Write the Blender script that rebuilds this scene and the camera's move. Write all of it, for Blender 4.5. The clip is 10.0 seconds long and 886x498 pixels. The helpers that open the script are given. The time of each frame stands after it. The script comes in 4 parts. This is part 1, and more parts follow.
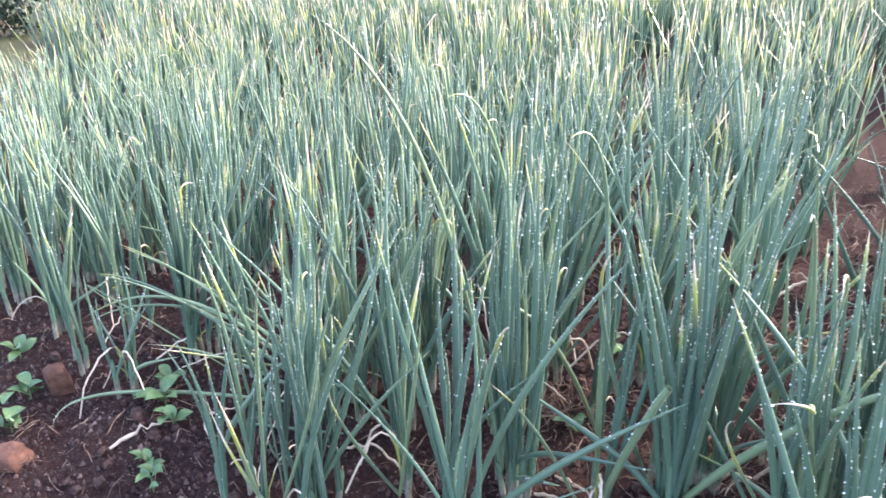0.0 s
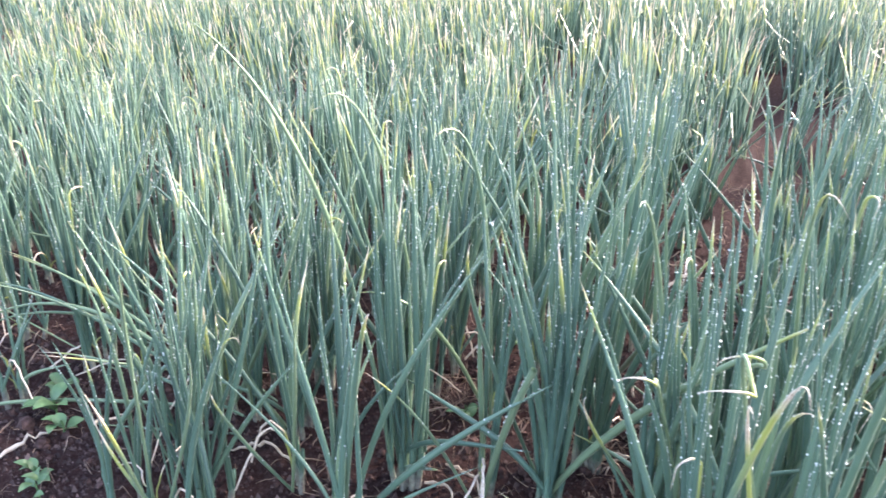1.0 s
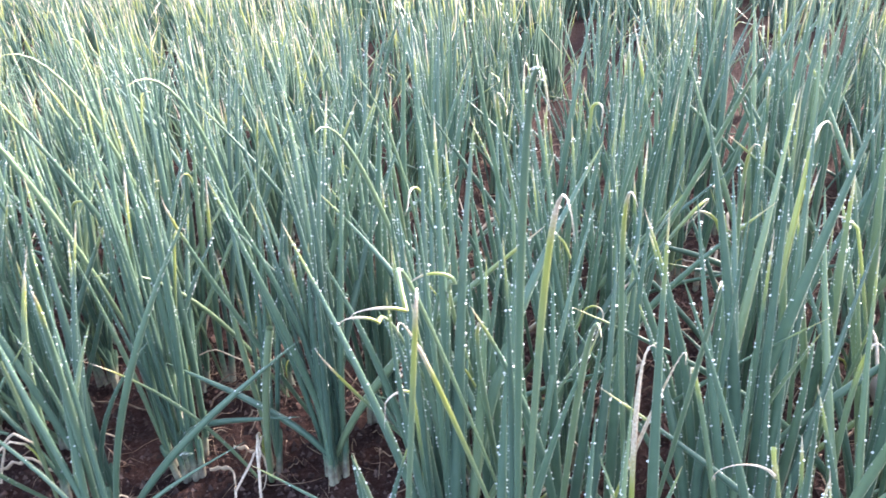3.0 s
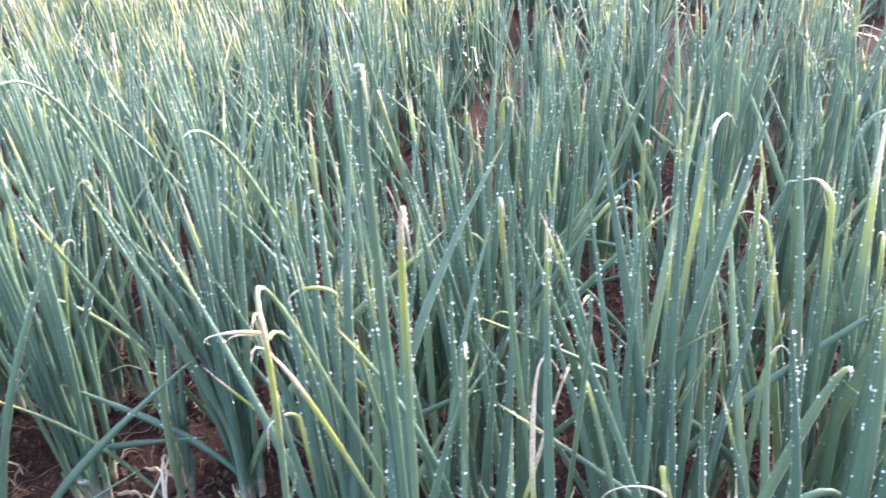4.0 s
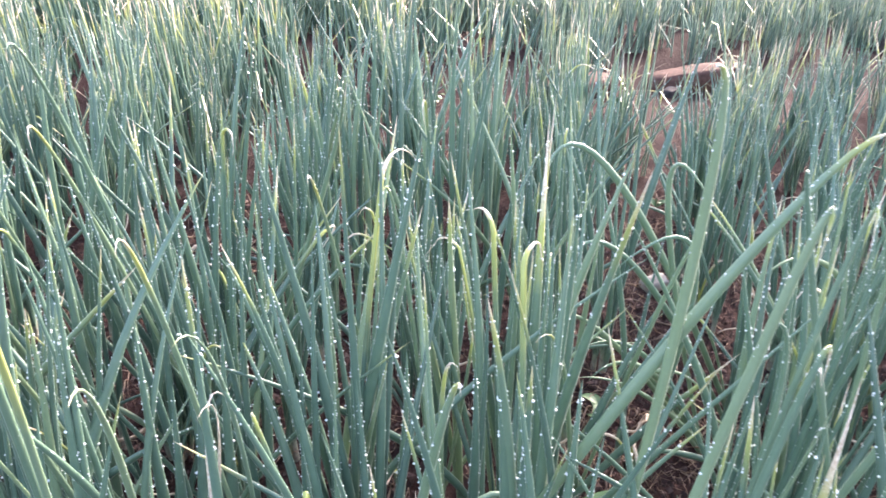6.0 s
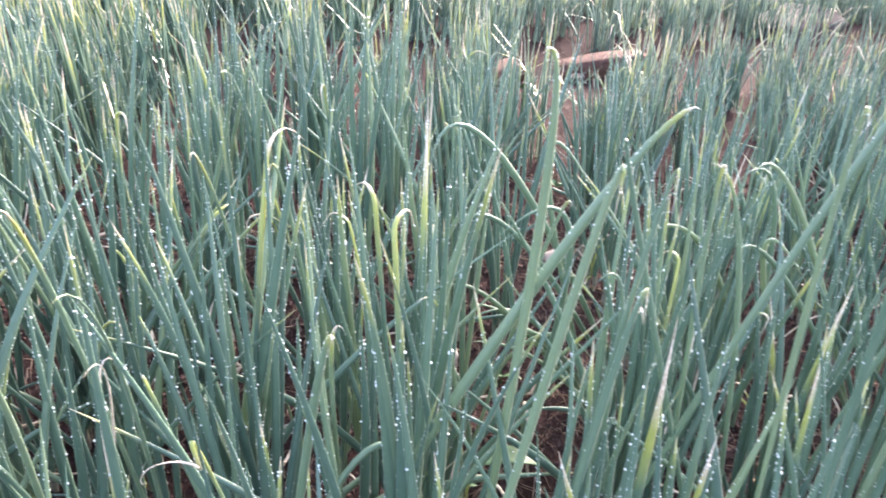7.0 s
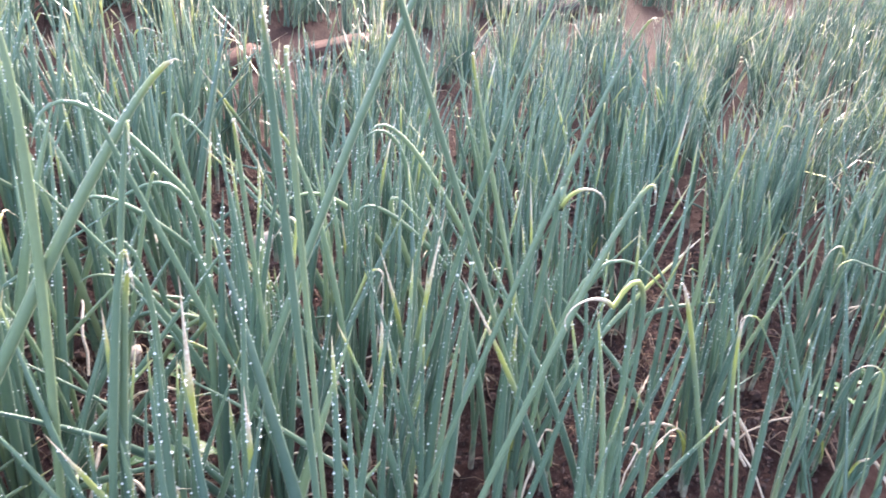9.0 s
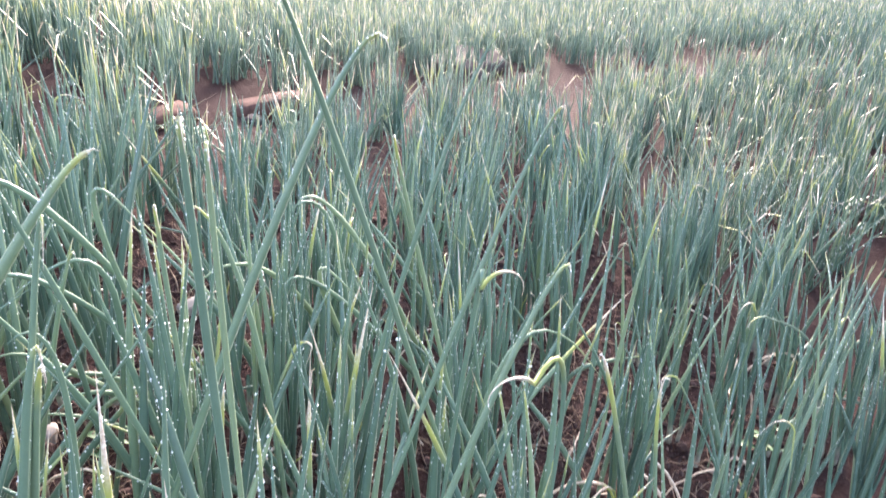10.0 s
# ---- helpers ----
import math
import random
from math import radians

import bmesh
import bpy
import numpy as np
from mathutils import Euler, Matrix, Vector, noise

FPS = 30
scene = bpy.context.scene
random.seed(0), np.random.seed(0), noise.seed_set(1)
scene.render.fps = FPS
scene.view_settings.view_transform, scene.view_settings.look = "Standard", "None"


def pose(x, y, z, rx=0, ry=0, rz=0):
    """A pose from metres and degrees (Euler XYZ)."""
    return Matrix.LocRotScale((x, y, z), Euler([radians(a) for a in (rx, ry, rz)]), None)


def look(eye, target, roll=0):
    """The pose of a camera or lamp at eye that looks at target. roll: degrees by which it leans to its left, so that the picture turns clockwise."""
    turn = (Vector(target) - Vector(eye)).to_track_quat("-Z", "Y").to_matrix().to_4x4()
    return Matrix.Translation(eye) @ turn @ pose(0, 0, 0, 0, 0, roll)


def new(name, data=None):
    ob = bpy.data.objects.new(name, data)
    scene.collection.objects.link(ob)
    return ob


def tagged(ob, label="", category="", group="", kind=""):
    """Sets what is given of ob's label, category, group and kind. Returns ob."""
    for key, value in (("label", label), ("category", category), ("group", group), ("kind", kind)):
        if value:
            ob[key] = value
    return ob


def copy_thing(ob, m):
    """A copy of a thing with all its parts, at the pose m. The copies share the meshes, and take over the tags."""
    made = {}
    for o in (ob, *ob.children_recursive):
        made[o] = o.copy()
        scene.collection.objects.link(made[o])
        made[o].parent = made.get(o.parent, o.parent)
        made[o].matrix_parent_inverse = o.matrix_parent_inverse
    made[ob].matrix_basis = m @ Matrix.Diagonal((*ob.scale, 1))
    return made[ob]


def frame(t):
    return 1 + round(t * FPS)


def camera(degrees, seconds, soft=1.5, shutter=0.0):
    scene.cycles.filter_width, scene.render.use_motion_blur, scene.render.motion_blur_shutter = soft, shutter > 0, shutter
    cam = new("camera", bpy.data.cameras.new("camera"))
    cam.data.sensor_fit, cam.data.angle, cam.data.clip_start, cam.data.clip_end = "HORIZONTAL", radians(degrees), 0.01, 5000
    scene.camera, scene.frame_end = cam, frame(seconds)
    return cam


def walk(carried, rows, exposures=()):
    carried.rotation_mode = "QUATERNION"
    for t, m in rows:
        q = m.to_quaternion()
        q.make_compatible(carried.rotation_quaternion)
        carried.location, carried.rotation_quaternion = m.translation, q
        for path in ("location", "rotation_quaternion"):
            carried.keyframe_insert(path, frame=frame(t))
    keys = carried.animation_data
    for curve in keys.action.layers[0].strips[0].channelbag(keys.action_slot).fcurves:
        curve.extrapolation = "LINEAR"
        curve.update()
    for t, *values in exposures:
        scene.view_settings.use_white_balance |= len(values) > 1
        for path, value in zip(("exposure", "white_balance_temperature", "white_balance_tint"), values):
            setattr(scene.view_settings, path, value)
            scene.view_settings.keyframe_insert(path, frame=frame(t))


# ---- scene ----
cam = camera(65.0, 10.0, shutter=0.35)

PATH = [
    (0, (0.521, 0.108, 0.744), (-0.315, 1.747, -0.04), -0.2),
    (0.5, (0.559, 0.112, 0.741), (-0.208, 1.784, -0.042), -0.0),
    (0.6, (0.572, 0.112, 0.732), (-0.193, 1.795, -0.031), -0.3),
    (1, (0.604, 0.111, 0.739), (-0.077, 1.83, -0.024), 0.6),
    (1.5, (0.637, 0.124, 0.722), (0.032, 1.863, -0.058), 0.1),
    (2, (0.666, 0.144, 0.707), (0.121, 1.897, -0.085), -0.9),
    (2.5, (0.733, 0.175, 0.687), (0.245, 1.942, -0.113), -3.0),
    (2.7, (0.751, 0.184, 0.68), (0.309, 1.955, -0.137), -3.4),
    (3.8, (0.811, 0.237, 0.675), (0.494, 2.031, -0.151), -3.9),
    (4, (0.825, 0.247, 0.669), (0.539, 2.037, -0.175), -3.9),
    (4.5, (0.869, 0.26, 0.671), (0.724, 2.082, -0.14), -2.8),
    (4.7, (0.875, 0.26, 0.667), (0.772, 2.084, -0.148), -2.2),
    (5, (0.885, 0.28, 0.644), (0.915, 2.112, -0.158), -1.5),
    (5.5, (0.931, 0.251, 0.673), (1.034, 2.075, -0.142), -0.3),
    (5.7, (0.937, 0.249, 0.677), (1.071, 2.075, -0.128), -0.1),
    (6.8, (0.974, 0.191, 0.684), (1.321, 1.982, -0.136), 1.0),
    (7, (0.979, 0.182, 0.684), (1.37, 1.959, -0.146), 1.3),
    (7.5, (1.02, 0.155, 0.669), (1.572, 1.878, -0.184), 1.9),
    (7.6, (1.023, 0.156, 0.672), (1.584, 1.875, -0.184), 1.9),
    (8, (1.032, 0.141, 0.668), (1.649, 1.852, -0.163), 1.7),
    (8.1, (1.049, 0.145, 0.674), (1.672, 1.841, -0.182), 1.6),
    (8.5, (1.114, 0.127, 0.661), (1.827, 1.772, -0.225), 1.6),
    (9, (1.193, 0.11, 0.663), (2.052, 1.71, -0.175), 2.4),
    (9.5, (1.198, 0.104, 0.695), (2.158, 1.649, -0.136), 4.0),
    (9.9, (1.201, 0.107, 0.689), (2.233, 1.651, -0.054), 3.0),
    (10, (1.2, 0.106, 0.69), (2.238, 1.663, -0.014), 3.2),
]
walk(cam, [(t, look(eye, target, roll)) for t, eye, target, roll in PATH], [(0.0, 3.18, 6750, 17), (2.5, 3.14, 6750, 15), (5.5, 3.08, 6850, 19), (8.5, 3.14, 6950, 20), (10.0, 3.08, 6950, 20)])

# ---- light ----
SUN_HEIGHT, SUN_TURN = 32.0, 40.0    # degrees above the horizon; clockwise from straight ahead
world = bpy.data.worlds.new("sky")
world.use_nodes = True
scene.world = world
sky = world.node_tree.nodes.new("ShaderNodeTexSky")
sky.sky_type = "NISHITA"
sky.sun_disc = False
sky.sun_elevation = radians(SUN_HEIGHT)
sky.sun_rotation = radians(SUN_TURN)
sky.air_density, sky.dust_density, sky.ozone_density = 1.0, 3.0, 1.0
world.node_tree.links.new(sky.outputs[0], world.node_tree.nodes["Background"].inputs[0])
world.node_tree.nodes["Background"].inputs[1].default_value = 0.15
sun_data = bpy.data.lights.new("sun", "SUN")
sun_data.energy, sun_data.angle, sun_data.color = 1.95, radians(20), (1.0, 0.95, 0.89)
sun = new("sun", sun_data)
_h, _a = radians(SUN_HEIGHT), radians(SUN_TURN)
sun.matrix_world = look((8 * math.sin(_a) * math.cos(_h), 8 * math.cos(_a) * math.cos(_h), 8 * math.sin(_h)), (0, 0, 0))


# ---- materials ----
def material(name):
    m = bpy.data.materials.new(name)
    m.use_nodes = True
    nt = m.node_tree
    return m, nt, nt.nodes["Principled BSDF"]


def node(nt, kind, **values):
    n = nt.nodes.new("ShaderNode" + kind)
    for k, v in values.items():
        n.inputs[k.replace("_", " ")].default_value = v
    return n


def noise_tex(nt, scale, detail=3.0, rough=0.55):
    n = node(nt, "TexNoise", Scale=scale, Detail=detail, Roughness=rough)
    c = nt.nodes.new("ShaderNodeTexCoord")
    nt.links.new(c.outputs["Object"], n.inputs["Vector"])
    return n.outputs["Fac"]


def ramp(nt, fac, *stops):
    r = nt.nodes.new("ShaderNodeValToRGB")
    while len(r.color_ramp.elements) < len(stops):
        r.color_ramp.elements.new(0.5)
    for e, (p, c) in zip(r.color_ramp.elements, stops):
        e.position, e.color = p, (*c, 1)
    nt.links.new(fac, r.inputs[0])
    return r.outputs[0]


def mix(nt, fac, a, b, blend="MIX"):
    m = nt.nodes.new("ShaderNodeMix")
    m.data_type, m.blend_type = "RGBA", blend
    for sock, v in ((m.inputs[0], fac), (m.inputs[6], a), (m.inputs[7], b)):
        if isinstance(v, (int, float)):
            sock.default_value = v
        elif isinstance(v, tuple):
            sock.default_value = (*v, 1)
        else:
            nt.links.new(v, sock)
    return m.outputs[2]


def calc(nt, op, a, b=0.0, clamp=False):
    m = nt.nodes.new("ShaderNodeMath")
    m.operation, m.use_clamp = op, clamp
    for sock, v in zip(m.inputs, (a, b)):
        if isinstance(v, (int, float)):
            sock.default_value = v
        else:
            nt.links.new(v, sock)
    return m.outputs[0]


def bump(nt, bsdf, height, strength, distance):
    b = node(nt, "Bump", Strength=strength, Distance=distance)
    nt.links.new(height, b.inputs["Height"])
    nt.links.new(b.outputs[0], bsdf.inputs["Normal"])


def attr(nt, name):
    a = nt.nodes.new("ShaderNodeAttribute")
    a.attribute_name = name
    return a.outputs["Fac"]


def leaf_material(name, per_island):
    """Waxy hollow leaf: blue-green, with painted top light, yellow to straw towards a dry tip."""
    m, nt, b = material(name)
    if per_island:
        g = nt.nodes.new("ShaderNodeNewGeometry")
        rnd = g.outputs["Random Per Island"]
    else:
        rnd = attr(nt, "tone")
    along, dry = attr(nt, "along"), attr(nt, "dry")
    own = ramp(nt, rnd, (0.0, (0.036, 0.078, 0.062)), (0.40, (0.062, 0.120, 0.085)), (0.85, (0.096, 0.160, 0.102)), (1.0, (0.20, 0.26, 0.135)))
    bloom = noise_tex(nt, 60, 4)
    # top light painted in: the pale wax bloom grows towards the leaf tip
    wax_light = calc(nt, "MULTIPLY", bloom, calc(nt, "ADD", 0.16, calc(nt, "MULTIPLY", along, 0.18)))
    own = mix(nt, wax_light, own, (0.27, 0.345, 0.285))
    fine = noise_tex(nt, 420, 2)
    own = mix(nt, calc(nt, "MULTIPLY", fine, 0.25), own, (0.035, 0.095, 0.065))
    # how far past the living part of the leaf
    past = calc(nt, "SUBTRACT", calc(nt, "ADD", along, calc(nt, "MULTIPLY", dry, 1.0)), 1.0)
    wob = calc(nt, "MULTIPLY", calc(nt, "SUBTRACT", bloom, 0.5), 0.05)
    past = calc(nt, "ADD", past, wob)
    yellow = calc(nt, "MULTIPLY", calc(nt, "MULTIPLY", calc(nt, "ADD", past, 0.06), 8.0, True), calc(nt, "GREATER_THAN", dry, 0.01))
    own = mix(nt, calc(nt, "MULTIPLY", yellow, 0.75), own, (0.42, 0.42, 0.10))
    straw = calc(nt, "MULTIPLY", calc(nt, "SUBTRACT", past, calc(nt, "MULTIPLY", dry, 0.26)), 11.0, True)
    pale = ramp(nt, fine, (0.3, (0.50, 0.36, 0.26)), (0.7, (0.78, 0.66, 0.56)))
    own = mix(nt, straw, own, pale)
    nt.links.new(own, b.inputs["Base Color"])
    b.inputs["Roughness"].default_value = 0.34
    b.inputs["Specular IOR Level"].default_value = 0.45
    bump(nt, b, fine, 0.25, 0.0006)
    # the film of fine dew and wax on the skin
    b.inputs["Sheen Weight"].default_value = 0.10
    b.inputs["Sheen Roughness"].default_value = 0.35
    b.inputs["Sheen Tint"].default_value = (0.95, 1.0, 0.97, 1)
    return m


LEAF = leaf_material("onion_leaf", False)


def simple(name, dark, light, scale, rough, spec=0.3, bump_by=0.0, detail=4.0):
    m, nt, b = material(name)
    n = noise_tex(nt, scale, detail)
    big = noise_tex(nt, scale / 7, 2)
    c = ramp(nt, n, (0.28, dark), (0.72, light))
    c = mix(nt, calc(nt, "MULTIPLY", big, 0.5), c, dark)
    nt.links.new(c, b.inputs["Base Color"])
    b.inputs["Roughness"].default_value = rough
    b.inputs["Specular IOR Level"].default_value = spec
    if bump_by:
        bump(nt, b, n, 0.8, bump_by)
    return m


STRAW = simple("dry_leaf", (0.38, 0.27, 0.20), (0.76, 0.64, 0.52), 90, 0.7, 0.3, 0.0006)


def stalk_material():
    """White to purplish at the foot, blue-green where the leaves part."""
    m, nt, b = material("onion_stalk")
    n = noise_tex(nt, 90, 3)
    low = ramp(nt, n, (0.3, (0.14, 0.11, 0.10)), (0.7, (0.33, 0.33, 0.26)))
    high = ramp(nt, n, (0.3, (0.060, 0.125, 0.095)), (0.7, (0.13, 0.21, 0.15)))
    c = mix(nt, calc(nt, "MULTIPLY", calc(nt, "SUBTRACT", attr(nt, "along"), 0.36), 3.5, True), low, high)
    nt.links.new(c, b.inputs["Base Color"])
    b.inputs["Roughness"].default_value = 0.45
    bump(nt, b, n, 0.5, 0.0004)
    return m


STALK = stalk_material()

LITTER = simple("litter", (0.15, 0.085, 0.060), (0.50, 0.38, 0.30), 60, 0.8, 0.2, 0.0006)
WEED = simple("weed_leaf", (0.052, 0.110, 0.045), (0.105, 0.185, 0.075), 60, 0.45, 0.5, 0.0006)
SHRUB = simple("shrub_leaf", (0.012, 0.024, 0.016), (0.034, 0.058, 0.036), 30, 0.6, 0.3)
BRICK = simple("red_clay", (0.058, 0.029, 0.023), (0.16, 0.082, 0.062), 70, 0.9, 0.2, 0.004)
STONE = simple("pale_stone", (0.22, 0.19, 0.17), (0.42, 0.37, 0.34), 45, 0.85, 0.3, 0.002)
ROCK = simple("dusty_rock", (0.036, 0.028, 0.027), (0.10, 0.080, 0.076), 25, 0.9, 0.2, 0.004)
CLOD = simple("soil_clod", (0.026, 0.014, 0.013), (0.115, 0.070, 0.063), 160, 0.92, 0.2, 0.002)


def crumb_material():
    m, nt, b = material("soil_crumb")
    g = nt.nodes.new("ShaderNodeNewGeometry")
    c = ramp(nt, g.outputs["Random Per Island"], (0.0, (0.024, 0.011, 0.010)), (0.5, (0.053, 0.029, 0.027)), (0.88, (0.110, 0.068, 0.062)), (1.0, (0.24, 0.155, 0.135)))
    nt.links.new(c, b.inputs["Base Color"])
    b.inputs["Roughness"].default_value = 0.85
    return m


CRUMB = crumb_material()


def soil_material():
    m, nt, b = material("soil")
    n1, n2, n3 = noise_tex(nt, 9, 5), noise_tex(nt, 110, 6, 0.75), noise_tex(nt, 420, 4, 0.8)
    c = ramp(nt, n2, (0.34, (0.026, 0.012, 0.011)), (0.50, (0.050, 0.027, 0.026)), (0.72, (0.105, 0.067, 0.063)))
    c = mix(nt, calc(nt, "MULTIPLY", n1, 0.35), c, (0.050, 0.027, 0.026))
    c = mix(nt, calc(nt, "MULTIPLY", calc(nt, "SUBTRACT", n3, 0.56, True), 2.6, True), c, (0.150, 0.096, 0.088))
    # the verge past the edge of the field is grass and dusty track
    far = attr(nt, "verge")
    grass = ramp(nt, n2, (0.3, (0.04, 0.05, 0.022)), (0.7, (0.13, 0.135, 0.075)))
    track = ramp(nt, n2, (0.3, (0.022, 0.017, 0.018)), (0.7, (0.062, 0.050, 0.052)))
    c = mix(nt, calc(nt, "MULTIPLY", far, 1.0, True), c, grass)
    c = mix(nt, calc(nt, "SUBTRACT", far, 1.0, True), c, track)
    nt.links.new(c, b.inputs["Base Color"])
    b.inputs["Roughness"].default_value = 0.9
    b.inputs["Specular IOR Level"].default_value = 0.08
    h = calc(nt, "ADD", n2, calc(nt, "MULTIPLY", n3, 0.7))
    bump(nt, b, h, 1.0, 0.011)
    return m


SOIL = soil_material()


def glint_dew_material():
    m, nt, b = material("dew")
    # white, barely clear body paints in the glint of the drops
    b.inputs["Base Color"].default_value = (0.98, 0.98, 0.98, 1)
    b.inputs["Roughness"].default_value = 0.09
    b.inputs["IOR"].default_value = 1.33
    b.inputs["Transmission Weight"].default_value = 0.25
    b.inputs["Specular IOR Level"].default_value = 0.8
    return m


DEW_GLINT = glint_dew_material()


# ---- the ground ----
def smooth(a, b, v):
    u = np.clip((v - a) / (b - a), 0.0, 1.0)
    return u * u * (3 - 2 * u)


def strip_y(x):
    """The line of the bare strip behind the first row, which draws nearer where the rows bend."""
    return np.interp(x, (0.0, 1.2, 1.7, 2.4), (1.08, 1.08, 0.84, 0.72))


def edge_x(y):
    """The slanting end of the field on the side of the track."""
    return -(y + 0.05) / 0.86


def ground(x, y):
    """Height of the field, which rises gently away from the walker."""
    x, y = np.asarray(x, float), np.asarray(y, float)
    rise = 0.03 + 0.10 * (np.clip(y, -1.0, 3.5) - 0.9) + 0.045 * np.clip(y - 3.5, 0, 12) + 0.035 * np.clip(x - 4.0, 0, 40)
    d1, d2, d3 = (y - strip_y(x)) / 0.07, (y - 1.46) / 0.09, (y - 2.7) / 0.3
    hollow = 0.014 * np.exp(-d1 * d1) + 0.018 * np.exp(-d2 * d2) + 0.03 * np.exp(-d3 * d3)
    return rise - hollow * smooth(-0.2, 0.3, x)


def lines(a, b, step, reach, grow=1.16):
    mid = list(np.arange(a, b + step / 2, step))
    out, s = [], step
    while not out or out[-1] < reach:
        s *= grow
        out.append((out[-1] if out else 0) + s)
    return np.array([a - v for v in reversed(out)] + mid + [b + v for v in out])


GRID = {}


def soil_z(x, y):
    """Height of the crumbly surface itself, with its lumps and hollows."""
    xs, ys, z = GRID["xs"], GRID["ys"], GRID["z"]
    x, y = np.asarray(x, float), np.asarray(y, float)
    i = np.clip(np.searchsorted(xs, x) - 1, 0, len(xs) - 2)
    j = np.clip(np.searchsorted(ys, y) - 1, 0, len(ys) - 2)
    u, v = (x - xs[i]) / (xs[i + 1] - xs[i]), (y - ys[j]) / (ys[j + 1] - ys[j])
    return (z[j, i] * (1 - u) + z[j, i + 1] * u) * (1 - v) + (z[j + 1, i] * (1 - u) + z[j + 1, i + 1] * u) * v


def build_ground():
    xs, ys = lines(-0.9, 2.5, 0.0125, 400), lines(0.48, 1.85, 0.0125, 400)
    X, Y = np.meshgrid(xs, ys)
    Z = ground(X, Y)
    rough = np.array([noise.fractal((x * 9, y * 9, 0), 1.0, 2.0, 4) for x, y in zip(X.flat, Y.flat)]).reshape(X.shape)
    fine = np.array([noise.fractal((x * 42, y * 42, 5), 0.8, 2.1, 3) for x, y in zip(X.flat, Y.flat)]).reshape(X.shape)
    Z = Z + rough * 0.012 + fine * 0.0085
    ny, nx = X.shape
    verts = np.stack([X, Y, Z], -1).reshape(-1, 3)
    i = np.arange(ny * nx).reshape(ny, nx)
    quads = np.stack([i[:-1, :-1], i[:-1, 1:], i[1:, 1:], i[1:, :-1]], -1).reshape(-1, 4)
    GRID.update(xs=xs, ys=ys, z=Z)
    me = mesh_from("ground", verts, quads, SOIL)
    past = edge_x(Y) - X
    verge = smooth(0.05, 0.30, past + rough * 0.25) * smooth(-0.35, 0.1, rough + 0.2) + smooth(0.75, 1.05, past + rough * 0.2)
    me.attributes.new("verge", "FLOAT", "POINT").data.foreach_set("value", verge.astype(np.float32).ravel())
    ob = new("ground", me)
    return tagged(ob, "dark reddish brown crumbly soil of a sloping field", "ground", kind="structure")


def mesh_from(name, verts, faces, mat, smooth_faces=True):
    v, f = np.asarray(verts, np.float32), np.asarray(faces, np.int32)
    me = bpy.data.meshes.new(name)
    me.vertices.add(len(v))
    me.vertices.foreach_set("co", v.ravel())
    me.loops.add(f.size)
    me.loops.foreach_set("vertex_index", f.ravel())
    me.polygons.add(len(f))
    me.polygons.foreach_set("loop_start", np.arange(0, f.size, f.shape[1], dtype=np.int32))
    me.polygons.foreach_set("use_smooth", np.full(len(f), smooth_faces))
    if mat:
        me.materials.append(mat)
    me.update(calc_edges=True)
    return me


build_ground()


# ---- onion leaves ----
rng = np.random.default_rng(7)


def bezier(p0, p1, p2, p3, n):
    t = np.linspace(0, 1, n + 1)[:, None]
    return (1 - t) ** 3 * p0 + 3 * (1 - t) ** 2 * t * p1 + 3 * (1 - t) * t ** 2 * p2 + t ** 3 * p3


def tube(points, radii, sides, flat=1.0):
    """Rings round a line of points: vertices, four-cornered faces, and how far along each vertex lies."""
    p = np.asarray(points)
    n = len(p) - 1
    tan = np.gradient(p, axis=0)
    tan /= np.linalg.norm(tan, axis=1)[:, None] + 1e-9
    side = np.cross(tan, np.array([0.31, 0.87, 0.12]))
    side /= np.linalg.norm(side, axis=1)[:, None] + 1e-9
    other = np.cross(tan, side)
    a = np.arange(sides) * 2 * np.pi / sides
    ring = np.cos(a)[None, :, None] * side[:, None] + np.sin(a)[None, :, None] * other[:, None] * flat
    v = (p[:, None] + ring * np.asarray(radii)[:, None, None]).reshape(-1, 3)
    i = np.arange((n + 1) * sides).reshape(n + 1, sides)
    j = np.roll(i, -1, axis=1)
    q = np.stack([i[:-1], j[:-1], j[1:], i[1:]], -1).reshape(-1, 4)
    return v, q, np.repeat(np.linspace(0, 1, n + 1), sides)


def leaf_radii(n, r, blunt=False, dry=0.0):
    """Nearly even width, then a taper to a bluntly pointed tip; the withered end is shrunken."""
    t = np.linspace(0, 1, n + 1)
    if blunt:
        return r * (0.85 + 0.15 * np.sin(t * 3))
    w = (0.72 + 0.28 * np.sin(np.pi * np.clip(t / 0.8, 0, 1))) * (1 - 0.72 * np.clip((t - 0.42) / 0.58, 0, 1) ** 1.7)
    if dry:
        w = w * (1 - 0.5 * smooth(1 - dry * 0.65, 1 - dry * 0.3, t))
    w = w * np.clip((1 - t) / 0.10, 0.12, 1) ** 0.6
    return r * w


